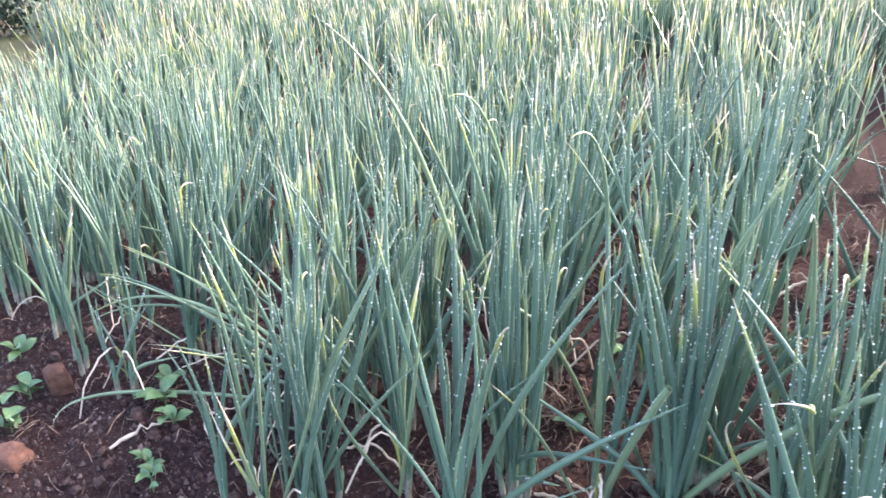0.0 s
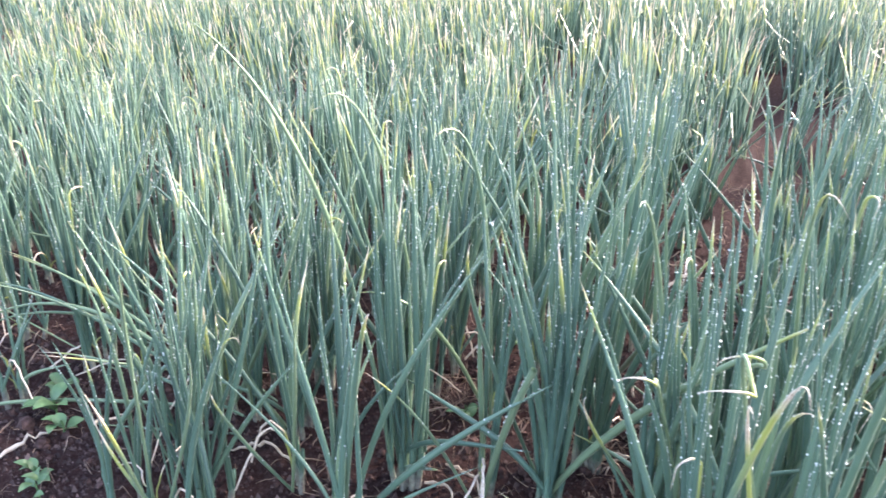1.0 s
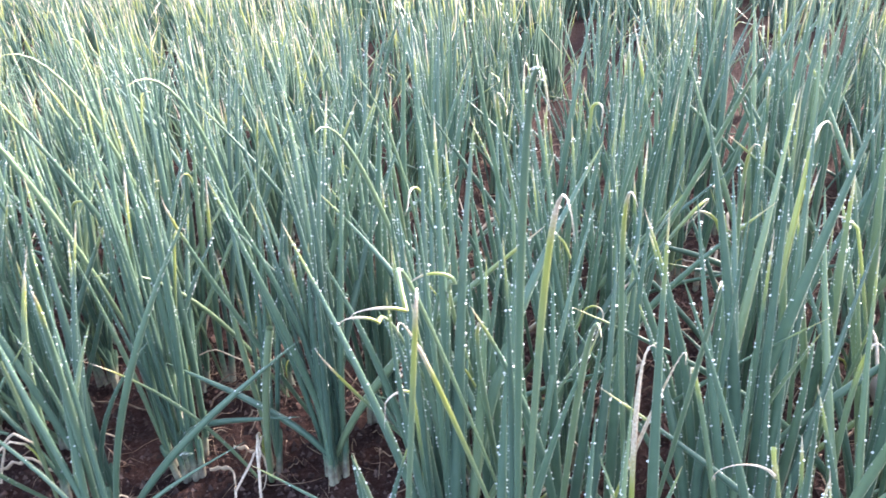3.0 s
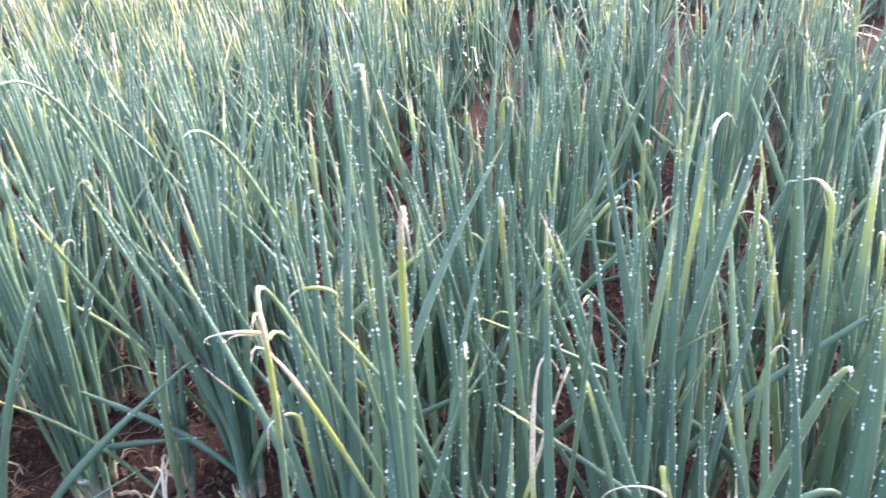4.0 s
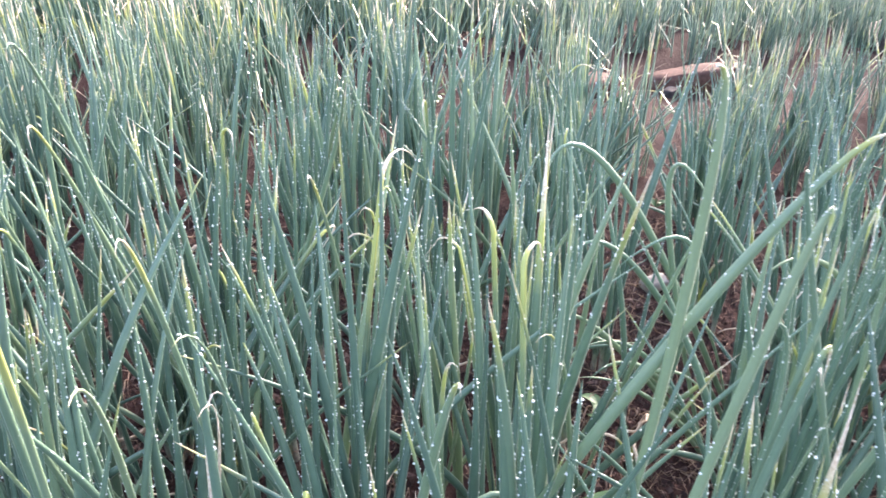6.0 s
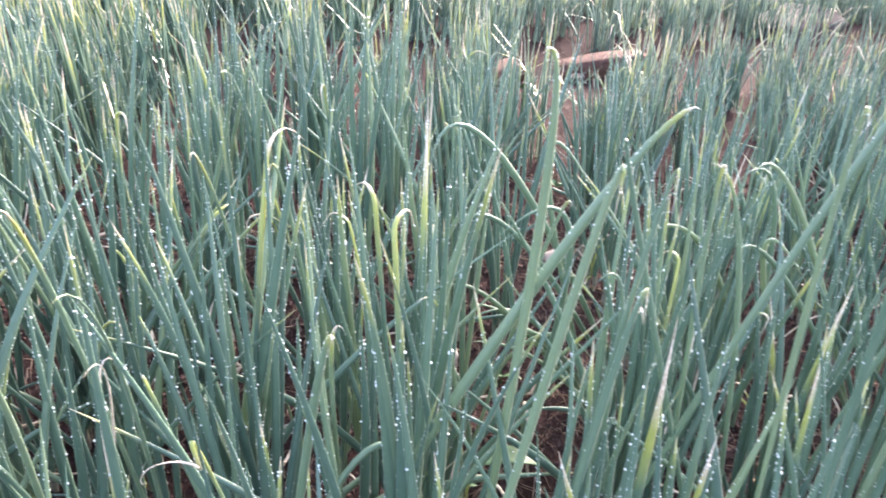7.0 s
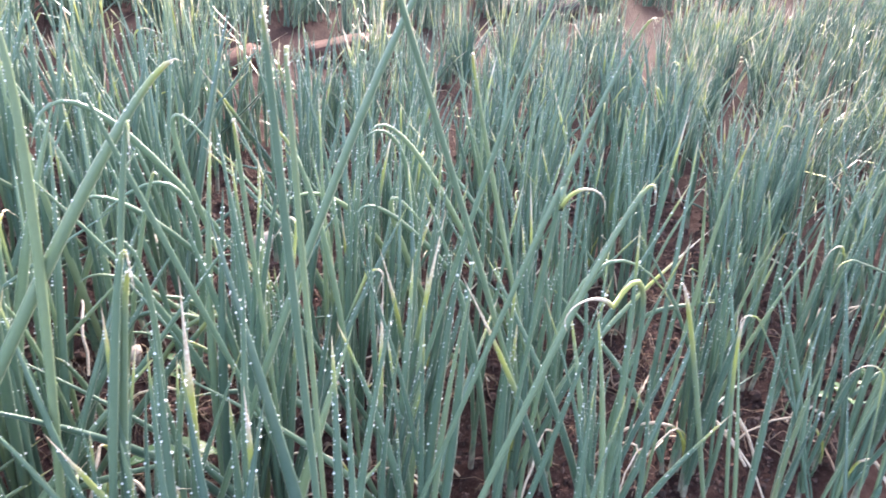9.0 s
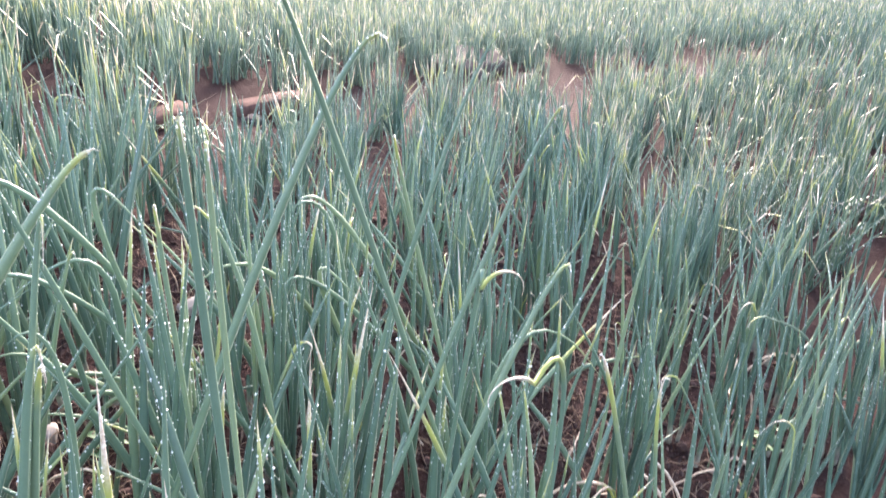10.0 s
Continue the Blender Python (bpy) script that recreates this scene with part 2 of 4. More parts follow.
def leaf_line(base, tip, bow, n, droop=0.0):
    """The middle line of a leaf from base to tip: it leaves the stalk upright and bends towards the tip; droop folds its end over."""
    base, tip = np.asarray(base, float), np.asarray(tip, float)
    d = tip - base
    length = np.linalg.norm(d)
    flat = np.array([d[0], d[1], 0.0])
    p1 = base + np.array([0, 0, 0.42 * length]) * bow + d * 0.36 * (1 - bow)
    p2 = base + d * 0.70 + np.array([0, 0, 0.10 * length]) * bow - flat * 0.10 * bow
    line = bezier(base, p1, p2, tip, n)
    if droop:
        # the withered end bends over in one soft arc and hangs
        k = n - 11
        line = np.stack([np.interp(np.linspace(0, (1 - droop) * n, k + 1), np.arange(n + 1), line[:, c]) for c in range(3)], -1)
        way = line[k] - line[k - 1]
        way = way / np.linalg.norm(way)
        step = droop * length / 11
        out = flat / (np.linalg.norm(flat) + 1e-6)
        out = out + np.array([-out[1], out[0], 0.0]) * rng.normal(0, 0.6)
        fall, wander = rng.uniform(1.9, 3.2), np.zeros(3)
        for i in range(11):
            a = fall * min(1.0, (i + 1) / 7)
            wander = wander * 0.7 + rng.normal(0, 0.07, 3)
            w = way * math.cos(a) + out * math.sin(a) + np.array([0, 0, -0.25]) * (i / 11) + wander
            line = np.vstack([line, line[-1] + w / np.linalg.norm(w) * step])
    return line


class Leaf:
    """One leaf's shape and state, from which meshes are made."""

    def __init__(self, line, r, dry=0.0, blunt=False, tone=0.5):
        self.line, self.r, self.dry, self.blunt, self.tone = line, r, dry, blunt, tone

    def arrays(self, sides):
        return tube(self.line, leaf_radii(len(self.line) - 1, self.r, self.blunt, self.dry), sides, 0.8)


def leaves_mesh(name, leaves, sides, mat):
    vs, qs, al, dr, to, k = [], [], [], [], [], 0
    for lf in leaves:
        v, q, a = lf.arrays(sides)
        vs.append(v), qs.append(q + k), al.append(a)
        dr.append(np.full(len(a), lf.dry)), to.append(np.full(len(a), lf.tone))
        k += len(v)
    me = mesh_from(name, np.concatenate(vs), np.concatenate(qs), mat)
    for key, val in (("along", al), ("dry", dr), ("tone", to)):
        me.attributes.new(key, "FLOAT", "POINT").data.foreach_set("value", np.concatenate(val).astype(np.float32))
    return me


_g = (1 + 5 ** 0.5) / 2
ICO = np.array([(-1, _g, 0), (1, _g, 0), (-1, -_g, 0), (1, -_g, 0), (0, -1, _g), (0, 1, _g), (0, -1, -_g), (0, 1, -_g), (_g, 0, -1), (_g, 0, 1), (-_g, 0, -1), (-_g, 0, 1)]) / math.hypot(1, _g)
ICO_F = np.array([(0, 11, 5), (0, 5, 1), (0, 1, 7), (0, 7, 10), (0, 10, 11), (1, 5, 9), (5, 11, 4), (11, 10, 2), (10, 7, 6), (7, 1, 8),
                  (3, 9, 4), (3, 4, 2), (3, 2, 6), (3, 6, 8), (3, 8, 9), (4, 9, 5), (2, 4, 11), (6, 2, 10), (8, 6, 7), (9, 8, 1)])


OCTA = np.array([(1, 0, 0), (-1, 0, 0), (0, 1, 0), (0, -1, 0), (0, 0, 1), (0, 0, -1)], float)
OCTA_F = np.array([(0, 2, 4), (2, 1, 4), (1, 3, 4), (3, 0, 4), (2, 0, 5), (1, 2, 5), (3, 1, 5), (0, 3, 5)])


TETRA = np.array([(0.94, 0, -0.33), (-0.47, 0.82, -0.33), (-0.47, -0.82, -0.33), (0, 0, 1)]) * 1.15
TETRA_F = np.array([(0, 1, 3), (1, 2, 3), (2, 0, 3), (0, 2, 1)])


def beads(name, centres, radii, mat):
    """Many small drops in one mesh."""
    c, r = np.asarray(centres), np.asarray(radii)
    big = r > np.median(r) * 1.25
    v = (c[big][:, None] + OCTA[None] * r[big][:, None, None]).reshape(-1, 3)
    f = (OCTA_F[None] + 6 * np.arange(big.sum())[:, None, None]).reshape(-1, 3)
    w = (c[~big][:, None] + TETRA[None] * r[~big][:, None, None]).reshape(-1, 3)
    g = (TETRA_F[None] + 4 * np.arange((~big).sum())[:, None, None]).reshape(-1, 3) + len(v)
    return mesh_from(name, np.concatenate([v, w]), np.concatenate([f, g]), mat)


def balls(name, centres, radii, mat, squash=None, lumpy=0.0):
    c, r = np.asarray(centres), np.asarray(radii)
    shape = ICO[None] * r[:, None, None]
    if lumpy:
        shape = shape * (1 + lumpy * rng.uniform(-1, 1, (len(c), 12, 1)))
    if squash is not None:
        shape = shape * squash
    v = (c[:, None] + shape).reshape(-1, 3)
    f = (ICO_F[None] + 12 * np.arange(len(c))[:, None, None]).reshape(-1, 3)
    return mesh_from(name, v, f, mat, not lumpy)


def dew_on(leaves, per_leaf, size):
    """Dew drops that cling to the upper part of leaves, mostly to their edges and upper sides."""
    cs, rs = [], []
    for lf in leaves:
        n = rng.poisson(per_leaf)
        if not n:
            continue
        t = np.clip(rng.beta(3.0, 1.5, n), 0.15, 0.94)
        m = len(lf.line) - 1
        i = np.minimum((t * m).astype(int), m - 1)
        f = (t * m - i)[:, None]
        p = lf.line[i] * (1 - f) + lf.line[i + 1] * f
        rad = np.interp(t, np.linspace(0, 1, m + 1), leaf_radii(m, lf.r, lf.blunt, lf.dry))
        a = np.where(rng.random(n) < 0.5, 0.0, np.pi) + rng.normal(0, 0.32, n)
        off = np.stack([np.cos(a), -np.abs(np.sin(a)) * 0.8, 0.2 * np.ones(n)], -1)
        d = 0.9 * size * float(np.clip(lf.r / 0.0045, 0.45, 1.1)) * (0.45 + rng.exponential(0.35, n).clip(0, 1.4))
        cs.append(p + off * (rad + d * 0.1)[:, None]), rs.append(d)
    return (np.concatenate(cs), np.concatenate(rs)) if cs else (None, None)


def lean_at(x):
    """How far the leaves lean to the side, in radians, by their place in the field."""
    return radians(float(np.interp(x, (-1.0, 0.0, 0.9, 1.3, 1.9), (-4, -2, 0, 2, 4))))


def size_at(x, y):
    """How tall the plants stand by their place: lower towards both ends of the field."""
    return float(np.interp(x, (-1.2, -0.4, 0.3, 1.25, 1.7, 2.4), (0.80, 0.90, 1.0, 0.98, 0.78, 0.68)))


def random_leaf(foot, height, x_here, spread=1.0, segs=11):
    pick = rng.random()
    tilt = abs(rng.normal(0.0, 0.17 if x_here < 1.2 else 0.19)) + 0.02 if pick > 0.09 else rng.uniform(0.35, 0.8) if pick > 0.025 else rng.uniform(0.9, 1.3)
    tilt *= spread
    turn = rng.uniform(0, 2 * np.pi) if tilt < 0.4 else rng.choice((0.1, math.pi - 0.1)) + rng.normal(0, 0.35)
    lean = lean_at(x_here)
    length = height * rng.uniform(0.62, 1.06) * (1.0 if tilt < 0.85 else 0.55)
    way = np.array([math.sin(tilt) * math.cos(turn) + math.sin(lean), math.sin(tilt) * math.sin(turn) + 0.08, math.cos(tilt)])
    way /= np.linalg.norm(way)
    kind = rng.random()
    dry, droop = 0.0, 0.0
    if kind < 0.42:
        dry = rng.uniform(0.04, 0.16)
    elif kind < 0.46:
        dry = rng.uniform(0.2, 0.4)
    elif kind < 0.49:
        dry = rng.uniform(0.14, 0.30)
        droop = dry * rng.uniform(0.6, 0.9)
        dry, segs = rng.uniform(0.45, 0.62), segs + 12
    line = leaf_line(foot, foot + way * length, rng.uniform(0.1, 0.9), segs, droop)
    line = line + np.sin(np.linspace(0, np.pi, segs + 1))[:, None] * np.append(rng.normal(0, 0.006, 2), 0)
    slim = 1 - 0.12 * float(smooth(1.25, 1.6, np.float64(x_here)))
    return Leaf(line, rng.uniform(0.0030, 0.0057) * (0.45 if droop else 1.0) * (0.45 + 0.55 * height / 0.46) * slim, dry, False, rng.random())


def stalk_mesh(foot, top, r):
    line = bezier(foot - [0, 0, 0.03], foot * 0.66 + top * 0.34, foot * 0.3 + top * 0.7, top, 6)
    v, q, along = tube(line, np.array([0.9, 1.10, 1.12, 1.0, 0.95, 0.9, 0.45]) * r, 8)
    me = mesh_from("stalk", v, q, STALK)
    me.attributes.new("along", "FLOAT", "POINT").data.foreach_set("value", along.astype(np.float32))
    return me


ONION = "clump of blue-green hollow onion leaves with yellowed tips, wet with dew"


def dew_part(plant, leaves, per_leaf, size):
    c, r = dew_on(leaves, per_leaf, size)
    ob = new("dew", beads("dew", c, r, DEW_GLINT))
    ob.parent = plant
    return tagged(ob, "round dew drops, body painted white for their glint", kind="stuff")


def onion_plant(x, y, stalks=5, height=0.42, spread=1.0, per_stalk=3.2, hero_leaves=()):
    """A near plant: every leaf and stalk is a part of its own."""
    z = float(soil_z(x, y))
    plant = tagged(new("onion_plant"), ONION, "onion plant", "onion plants in the field")
    plant.location = (x, y, z)
    leaves = []
    for _ in range(stalks):
        foot = np.append(rng.normal(0, 0.013 if x < 0.75 else 0.023, 2), 0.0)
        foot[2] = float(soil_z(x + foot[0], y + foot[1])) - z - 0.004
        top = foot * (1.1, 1.1, 1.0) + np.array([math.sin(lean_at(x)) * 0.05 + rng.normal(0, 0.006), 0.005 + rng.normal(0, 0.006), rng.uniform(0.050, 0.085)])
        r = rng.uniform(0.0034, 0.0050) * size_at(x, y) ** 0.5
        ob = new("stalk", stalk_mesh(foot, top, r))
        ob.parent = plant
        for _ in range(max(2, int(rng.normal(per_stalk, 0.8)))):
            leaves.append(random_leaf(foot * 0.5 + top * 0.5 + np.append(rng.normal(0, 0.0015, 2), 0), height, x, spread))
    # withered leaves that hang about the foot
    for _ in range(rng.poisson(1.1)):
        turn, out, up = rng.uniform(0, 2 * np.pi), rng.uniform(0.05, 0.13), rng.uniform(0.02, 0.12)
        tip = np.array([math.cos(turn) * out, math.sin(turn) * out, 0.0])
        tip[2] = float(soil_z(x + tip[0], y + tip[1])) - z + 0.004 + (0.5 * up if rng.random() < 0.4 else 0)
        line = bezier(np.array([0, 0, 0.03]), np.array([0, 0, 0.03 + up]), tip * (0.6, 0.6, 1) + np.array([0, 0, up]), tip, 12)
        line = line + np.concatenate([np.zeros((3, 3)), np.cumsum(rng.normal(0, 0.0018, (10, 3)), axis=0)])
        leaves.append(Leaf(line, rng.uniform(0.0010, 0.0022), 0.97, True, rng.random()))
    for mid, tip, r, dry, blunt, hook in hero_leaves:
        a = np.array([0.0, 0.0, -0.012]) + np.append(rng.normal(0, 0.006, 2), 0)
        m, b = np.array(mid) - (x, y, z), np.array(tip) - (x, y, z)
        c = 2 * m - 0.5 * (a + b)
        t = np.linspace(0, 1, 17)[:, None]
        line = (1 - t) ** 2 * a + 2 * t * (1 - t) * c + t * t * b
        if hook:
            w = (b - m) / np.linalg.norm(b - m)
            side = np.sign(b[0] - a[0]) or 1.0
            k = np.linspace(0.2, 3.4, 14)[:, None]
            curl = b + 0.019 * (np.sin(k) * w + (1 - np.cos(k)) * np.array([side, 0, -0.2]))
            line = np.concatenate([line, curl])
        leaves.append(Leaf(line, r * 0.85, dry, blunt, rng.uniform(0.82, 1.0)))
    for lf in leaves:
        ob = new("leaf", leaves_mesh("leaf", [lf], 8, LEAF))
        ob.parent = plant
    dew_part(plant, leaves, 44 if y < 1.1 else 36, 0.00100)
    return plant


def onion_kind(height, stalks):
    """A plant for the middle distance, built once and copied."""
    leaves = []
    for _ in range(stalks):
        foot = np.append(rng.normal(0, 0.018, 2), 0.0)
        for _ in range(3):
            leaves.append(random_leaf(foot, height, 0.5, 1.0, 8))
    plant = tagged(new("onion_plant"), ONION, "onion plant", "onion plants in the field")
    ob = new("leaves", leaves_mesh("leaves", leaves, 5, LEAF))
    ob.parent = plant
    dew_part(plant, leaves, 20, 0.0013)
    return plant


GAPS = ((-0.33, 0.76, 0.17), (-0.50, 0.66, 0.14), (-0.12, 0.76, 0.05), (0.34, 0.91, 0.075), (0.14, 0.81, 0.06), (0.24, 0.76, 0.04), (0.56, 0.90, 0.06), (0.23, 1.06, 0.06), (0.50, 1.08, 0.08),
        (0.68, 1.30, 0.08), (0.96, 1.17, 0.08), (1.17, 0.98, 0.07), (1.32, 1.03, 0.10), (1.20, 0.87, 0.05), (1.57, 1.52, 0.12), (1.46, 1.40, 0.08), (1.10, 1.85, 0.09), (0.60, 2.08, 0.10), (1.66, 2.10, 0.14),
        (1.13, 0.66, 0.07), (1.20, 0.78, 0.10), (1.20, 0.92, 0.15), (1.28, 0.64, 0.06), (1.33, 0.82, 0.09), (1.33, 1.00, 0.15), (1.40, 1.16, 0.11), (1.56, 2.08, 0.16), (1.74, 2.42, 0.20), (1.74, 0.66, 0.05), (2.05, 0.58, 0.07), (2.10, 0.95, 0.07), (0.82, 0.80, 0.05), (0.93, 0.88, 0.05),
        (0.58, 1.00, 0.08), (0.60, 1.16, 0.10), (0.64, 1.36, 0.10), (0.68, 1.60, 0.10), (0.70, 1.80, 0.09), (0.70, 2.05, 0.10), (1.38, 1.20, 0.09), (1.42, 1.35, 0.10), (1.50, 1.55, 0.13), (1.60, 1.75, 0.10),
        (1.70, 1.95, 0.12), (1.80, 2.20, 0.15), (1.04, 1.50, 0.09), (0.36, 1.42, 0.08), (0.84, 2.60, 0.14), (1.12, 2.50, 0.12), (1.90, 0.71, 0.06), (2.30, 0.71, 0.08), (1.55, 0.84, 0.05), (0.66, 1.56, 0.09))


def in_gap(x, y):
    """Bare soil, where nothing is planted."""
    if x > 0.1 and abs(y - float(strip_y(x))) < 0.05:
        return True
    if 0.25 < x < 2.2 and abs(y - 1.46) < 0.065 or x > 0.3 and abs(y - 2.12) < 0.05:
        return True
    if 1.1 < x < 6.0 and 2.42 < y - 0.10 * (x - 1.8) < 2.95:      # the path between the beds
        return True
    inside = x - float(edge_x(y))
    if inside < 0 or y > 1.15 and 0.30 < inside < 0.44 or y < 1.15 and -1.0 < x < -0.45 and abs(y - 0.97 + 0.35 * (x + 0.5)) < 0.06:
        return True
    return any(math.hypot(x - gx, y - gy) < gr for gx, gy, gr in GAPS)


HEROES = []


def hero(x, y, mid, tip, r, dry=0.0, blunt=False, hook=False):
    """A leaf that stands out: where it grows, bends and ends, its thickness, and how much of it is dry."""
    HEROES.append((x, y, (mid, tip, r, dry, blunt, hook)))


hero(0.37, 0.86, (0.405, 0.822, 0.167), (0.451, 0.783, 0.310), 0.0058, 0.00, blunt=True)
hero(0.33, 1.03, (0.255, 0.950, 0.242), (0.178, 0.869, 0.317), 0.0048, 0.08)
hero(0.43, 0.94, (0.365, 0.842, 0.318), (0.386, 0.745, 0.472), 0.0045, 0.25)
hero(0.37, 0.91, (0.304, 0.815, 0.163), (0.266, 0.721, 0.298), 0.0036, 0.20)
hero(0.22, 0.73, (0.274, 0.683, 0.303), (0.321, 0.636, 0.427), 0.0052, 0.25)
hero(0.17, 0.96, (0.119, 0.863, 0.473), (0.020, 0.763, 0.684), 0.0046, 0.00)
hero(-0.07, 0.88, (0.084, 0.817, 0.318), (0.190, 0.755, 0.516), 0.0046, 0.00)
hero(0.21, 1.06, (0.179, 0.961, 0.467), (0.142, 0.861, 0.582), 0.0037, 0.08)
hero(0.32, 1.05, (0.327, 0.950, 0.447), (0.301, 0.850, 0.552), 0.0042, 0.12)
hero(-0.12, 0.98, (-0.144, 0.895, 0.234), (-0.107, 0.810, 0.367), 0.0044, 0.25)
hero(-0.06, 0.94, (-0.041, 0.867, 0.230), (-0.001, 0.794, 0.370), 0.0045, 0.30)
hero(-0.03, 0.89, (-0.002, 0.830, 0.202), (0.016, 0.770, 0.300), 0.0039, 0.20)
hero(0.11, 0.78, (0.160, 0.730, 0.233), (0.203, 0.679, 0.383), 0.0038, 0.05)
hero(0.18, 0.78, (0.207, 0.737, 0.208), (0.223, 0.694, 0.348), 0.0039, 0.00)
hero(-0.03, 0.66, (0.038, 0.601, 0.326), (0.113, 0.542, 0.470), 0.0032, 0.10)
hero(-0.00, 0.69, (0.069, 0.640, 0.233), (0.127, 0.591, 0.376), 0.0030, 0.00)
hero(-0.00, 0.65, (0.001, 0.592, 0.205), (0.041, 0.534, 0.329), 0.0038, 0.50)
hero(0.10, 0.76, (0.080, 0.710, 0.162), (0.088, 0.660, 0.266), 0.0038, 0.25)
hero(-0.21, 0.98, (-0.375, 0.876, 0.173), (-0.457, 0.776, 0.256), 0.0039, 0.00)
hero(-0.17, 1.03, (-0.362, 0.932, 0.177), (-0.461, 0.834, 0.283), 0.0039, 0.10)
hero(-0.19, 1.01, (-0.414, 0.909, 0.143), (-0.567, 0.809, 0.122), 0.0038, 0.00)
hero(-0.19, 0.94, (-0.251, 0.841, 0.116), (-0.318, 0.741, 0.174), 0.0035, 0.30)
hero(-0.59, 1.20, (-0.709, 1.102, 0.178), (-0.955, 1.002, 0.176), 0.0033, 0.00)
hero(0.49, 1.23, (0.535, 1.129, 0.158), (0.580, 1.029, 0.305), 0.0052, 0.10)
hero(0.63, 0.94, (0.570, 0.840, 0.420), (0.548, 0.740, 0.532), 0.0036, 0.00)
hero(0.65, 0.87, (0.597, 0.807, 0.269), (0.585, 0.744, 0.347), 0.0027, 0.50, hook=True)
hero(0.61, 0.86, (0.534, 0.798, 0.220), (0.521, 0.736, 0.321), 0.0027, 0.50)
hero(0.73, 0.83, (0.664, 0.758, 0.309), (0.672, 0.686, 0.423), 0.0027, 0.35, hook=True)
hero(0.71, 0.76, (0.692, 0.689, 0.312), (0.706, 0.618, 0.427), 0.0035, 0.25)
hero(0.75, 0.83, (0.679, 0.764, 0.248), (0.657, 0.697, 0.344), 0.0022, 0.40)
hero(0.75, 0.70, (0.771, 0.627, 0.358), (0.784, 0.554, 0.459), 0.0034, 0.08)
hero(0.72, 0.63, (0.736, 0.576, 0.511), (0.755, 0.521, 0.599), 0.0035, 0.12)
hero(0.69, 0.63, (0.748, 0.573, 0.459), (0.768, 0.516, 0.536), 0.0030, 0.50)
hero(0.83, 0.75, (0.802, 0.676, 0.418), (0.804, 0.602, 0.522), 0.0029, 0.35)
hero(0.85, 0.70, (0.850, 0.623, 0.387), (0.843, 0.546, 0.496), 0.0022, 0.06)
hero(0.96, 0.92, (0.911, 0.819, 0.413), (0.899, 0.719, 0.522), 0.0025, 0.30)
hero(0.77, 0.93, (0.703, 0.827, 0.464), (0.715, 0.727, 0.548), 0.0027, 0.30)
hero(0.60, 0.63, (0.661, 0.576, 0.398), (0.682, 0.523, 0.489), 0.0029, 0.50)
hero(0.79, 0.69, (0.670, 0.627, 0.354), (0.658, 0.564, 0.447), 0.0026, 0.60)
hero(0.71, 0.71, (0.661, 0.649, 0.396), (0.658, 0.588, 0.451), 0.0022, 0.50, hook=True)
hero(0.78, 0.72, (0.826, 0.652, 0.328), (0.837, 0.585, 0.423), 0.0019, 0.90)
hero(0.74, 1.01, (0.673, 0.912, 0.482), (0.673, 0.813, 0.605), 0.0033, 0.00)
hero(0.79, 1.03, (0.891, 0.934, 0.436), (0.916, 0.837, 0.566), 0.0034, 0.00)
hero(0.58, 1.04, (0.568, 0.950, 0.411), (0.541, 0.860, 0.563), 0.0026, 0.00)
hero(0.93, 0.66, (1.161, 0.639, 0.444), (1.259, 0.619, 0.574), 0.0058, 0.20)
hero(0.94, 0.63, (0.976, 0.611, 0.351), (0.994, 0.592, 0.424), 0.0043, 0.22)
hero(1.00, 0.74, (0.996, 0.730, 0.300), (1.011, 0.720, 0.355), 0.0030, 0.40)
hero(0.83, 0.64, (0.817, 0.660, 0.331), (0.840, 0.680, 0.354), 0.0027, 0.90)
hero(0.93, 0.64, (0.868, 0.650, 0.318), (0.855, 0.660, 0.358), 0.0027, 0.35)
hero(1.13, 0.56, (1.187, 0.559, 0.399), (1.204, 0.558, 0.440), 0.0037, 0.25)
hero(1.41, 0.70, (1.380, 0.695, 0.381), (1.322, 0.690, 0.510), 0.0036, 0.20)
hero(1.03, 0.52, (1.129, 0.515, 0.484), (1.147, 0.510, 0.540), 0.0036, 0.15)
hero(1.10, 0.64, (1.152, 0.635, 0.484), (1.142, 0.630, 0.612), 0.0046, 0.15)
hero(1.19, 0.62, (1.216, 0.610, 0.365), (1.186, 0.600, 0.453), 0.0033, 0.00)
hero(1.15, 0.80, (1.117, 0.767, 0.301), (1.076, 0.734, 0.371), 0.0027, 0.25)
hero(1.00, 0.86, (0.971, 0.830, 0.407), (0.951, 0.800, 0.474), 0.0027, 0.20)
hero(1.05, 0.84, (1.029, 0.820, 0.269), (1.030, 0.800, 0.345), 0.0022, 0.35)
hero(1.09, 0.70, (1.055, 0.680, 0.247), (0.976, 0.660, 0.206), 0.0041, 0.00, blunt=True)
hero(1.16, 0.86, (1.154, 0.840, 0.169), (1.127, 0.820, 0.249), 0.0050, 0.05)
hero(1.20, 0.84, (1.224, 0.820, 0.358), (1.248, 0.800, 0.431), 0.0030, 0.20)
hero(1.15, 0.58, (1.189, 0.570, 0.367), (1.205, 0.560, 0.440), 0.0037, 0.30)
hero(1.20, 0.60, (1.213, 0.590, 0.210), (1.198, 0.580, 0.239), 0.0015, 0.95, hook=True)
hero(0.97, 0.60, (0.908, 0.590, 0.311), (0.899, 0.580, 0.343), 0.0019, 0.70, hook=True)
hero(1.02, 0.80, (1.112, 0.800, 0.099), (1.155, 0.800, 0.140), 0.0019, 0.95)
hero(1.46, 1.02, (1.248, 0.950, 0.331), (1.157, 0.920, 0.351), 0.0050, 0.00)
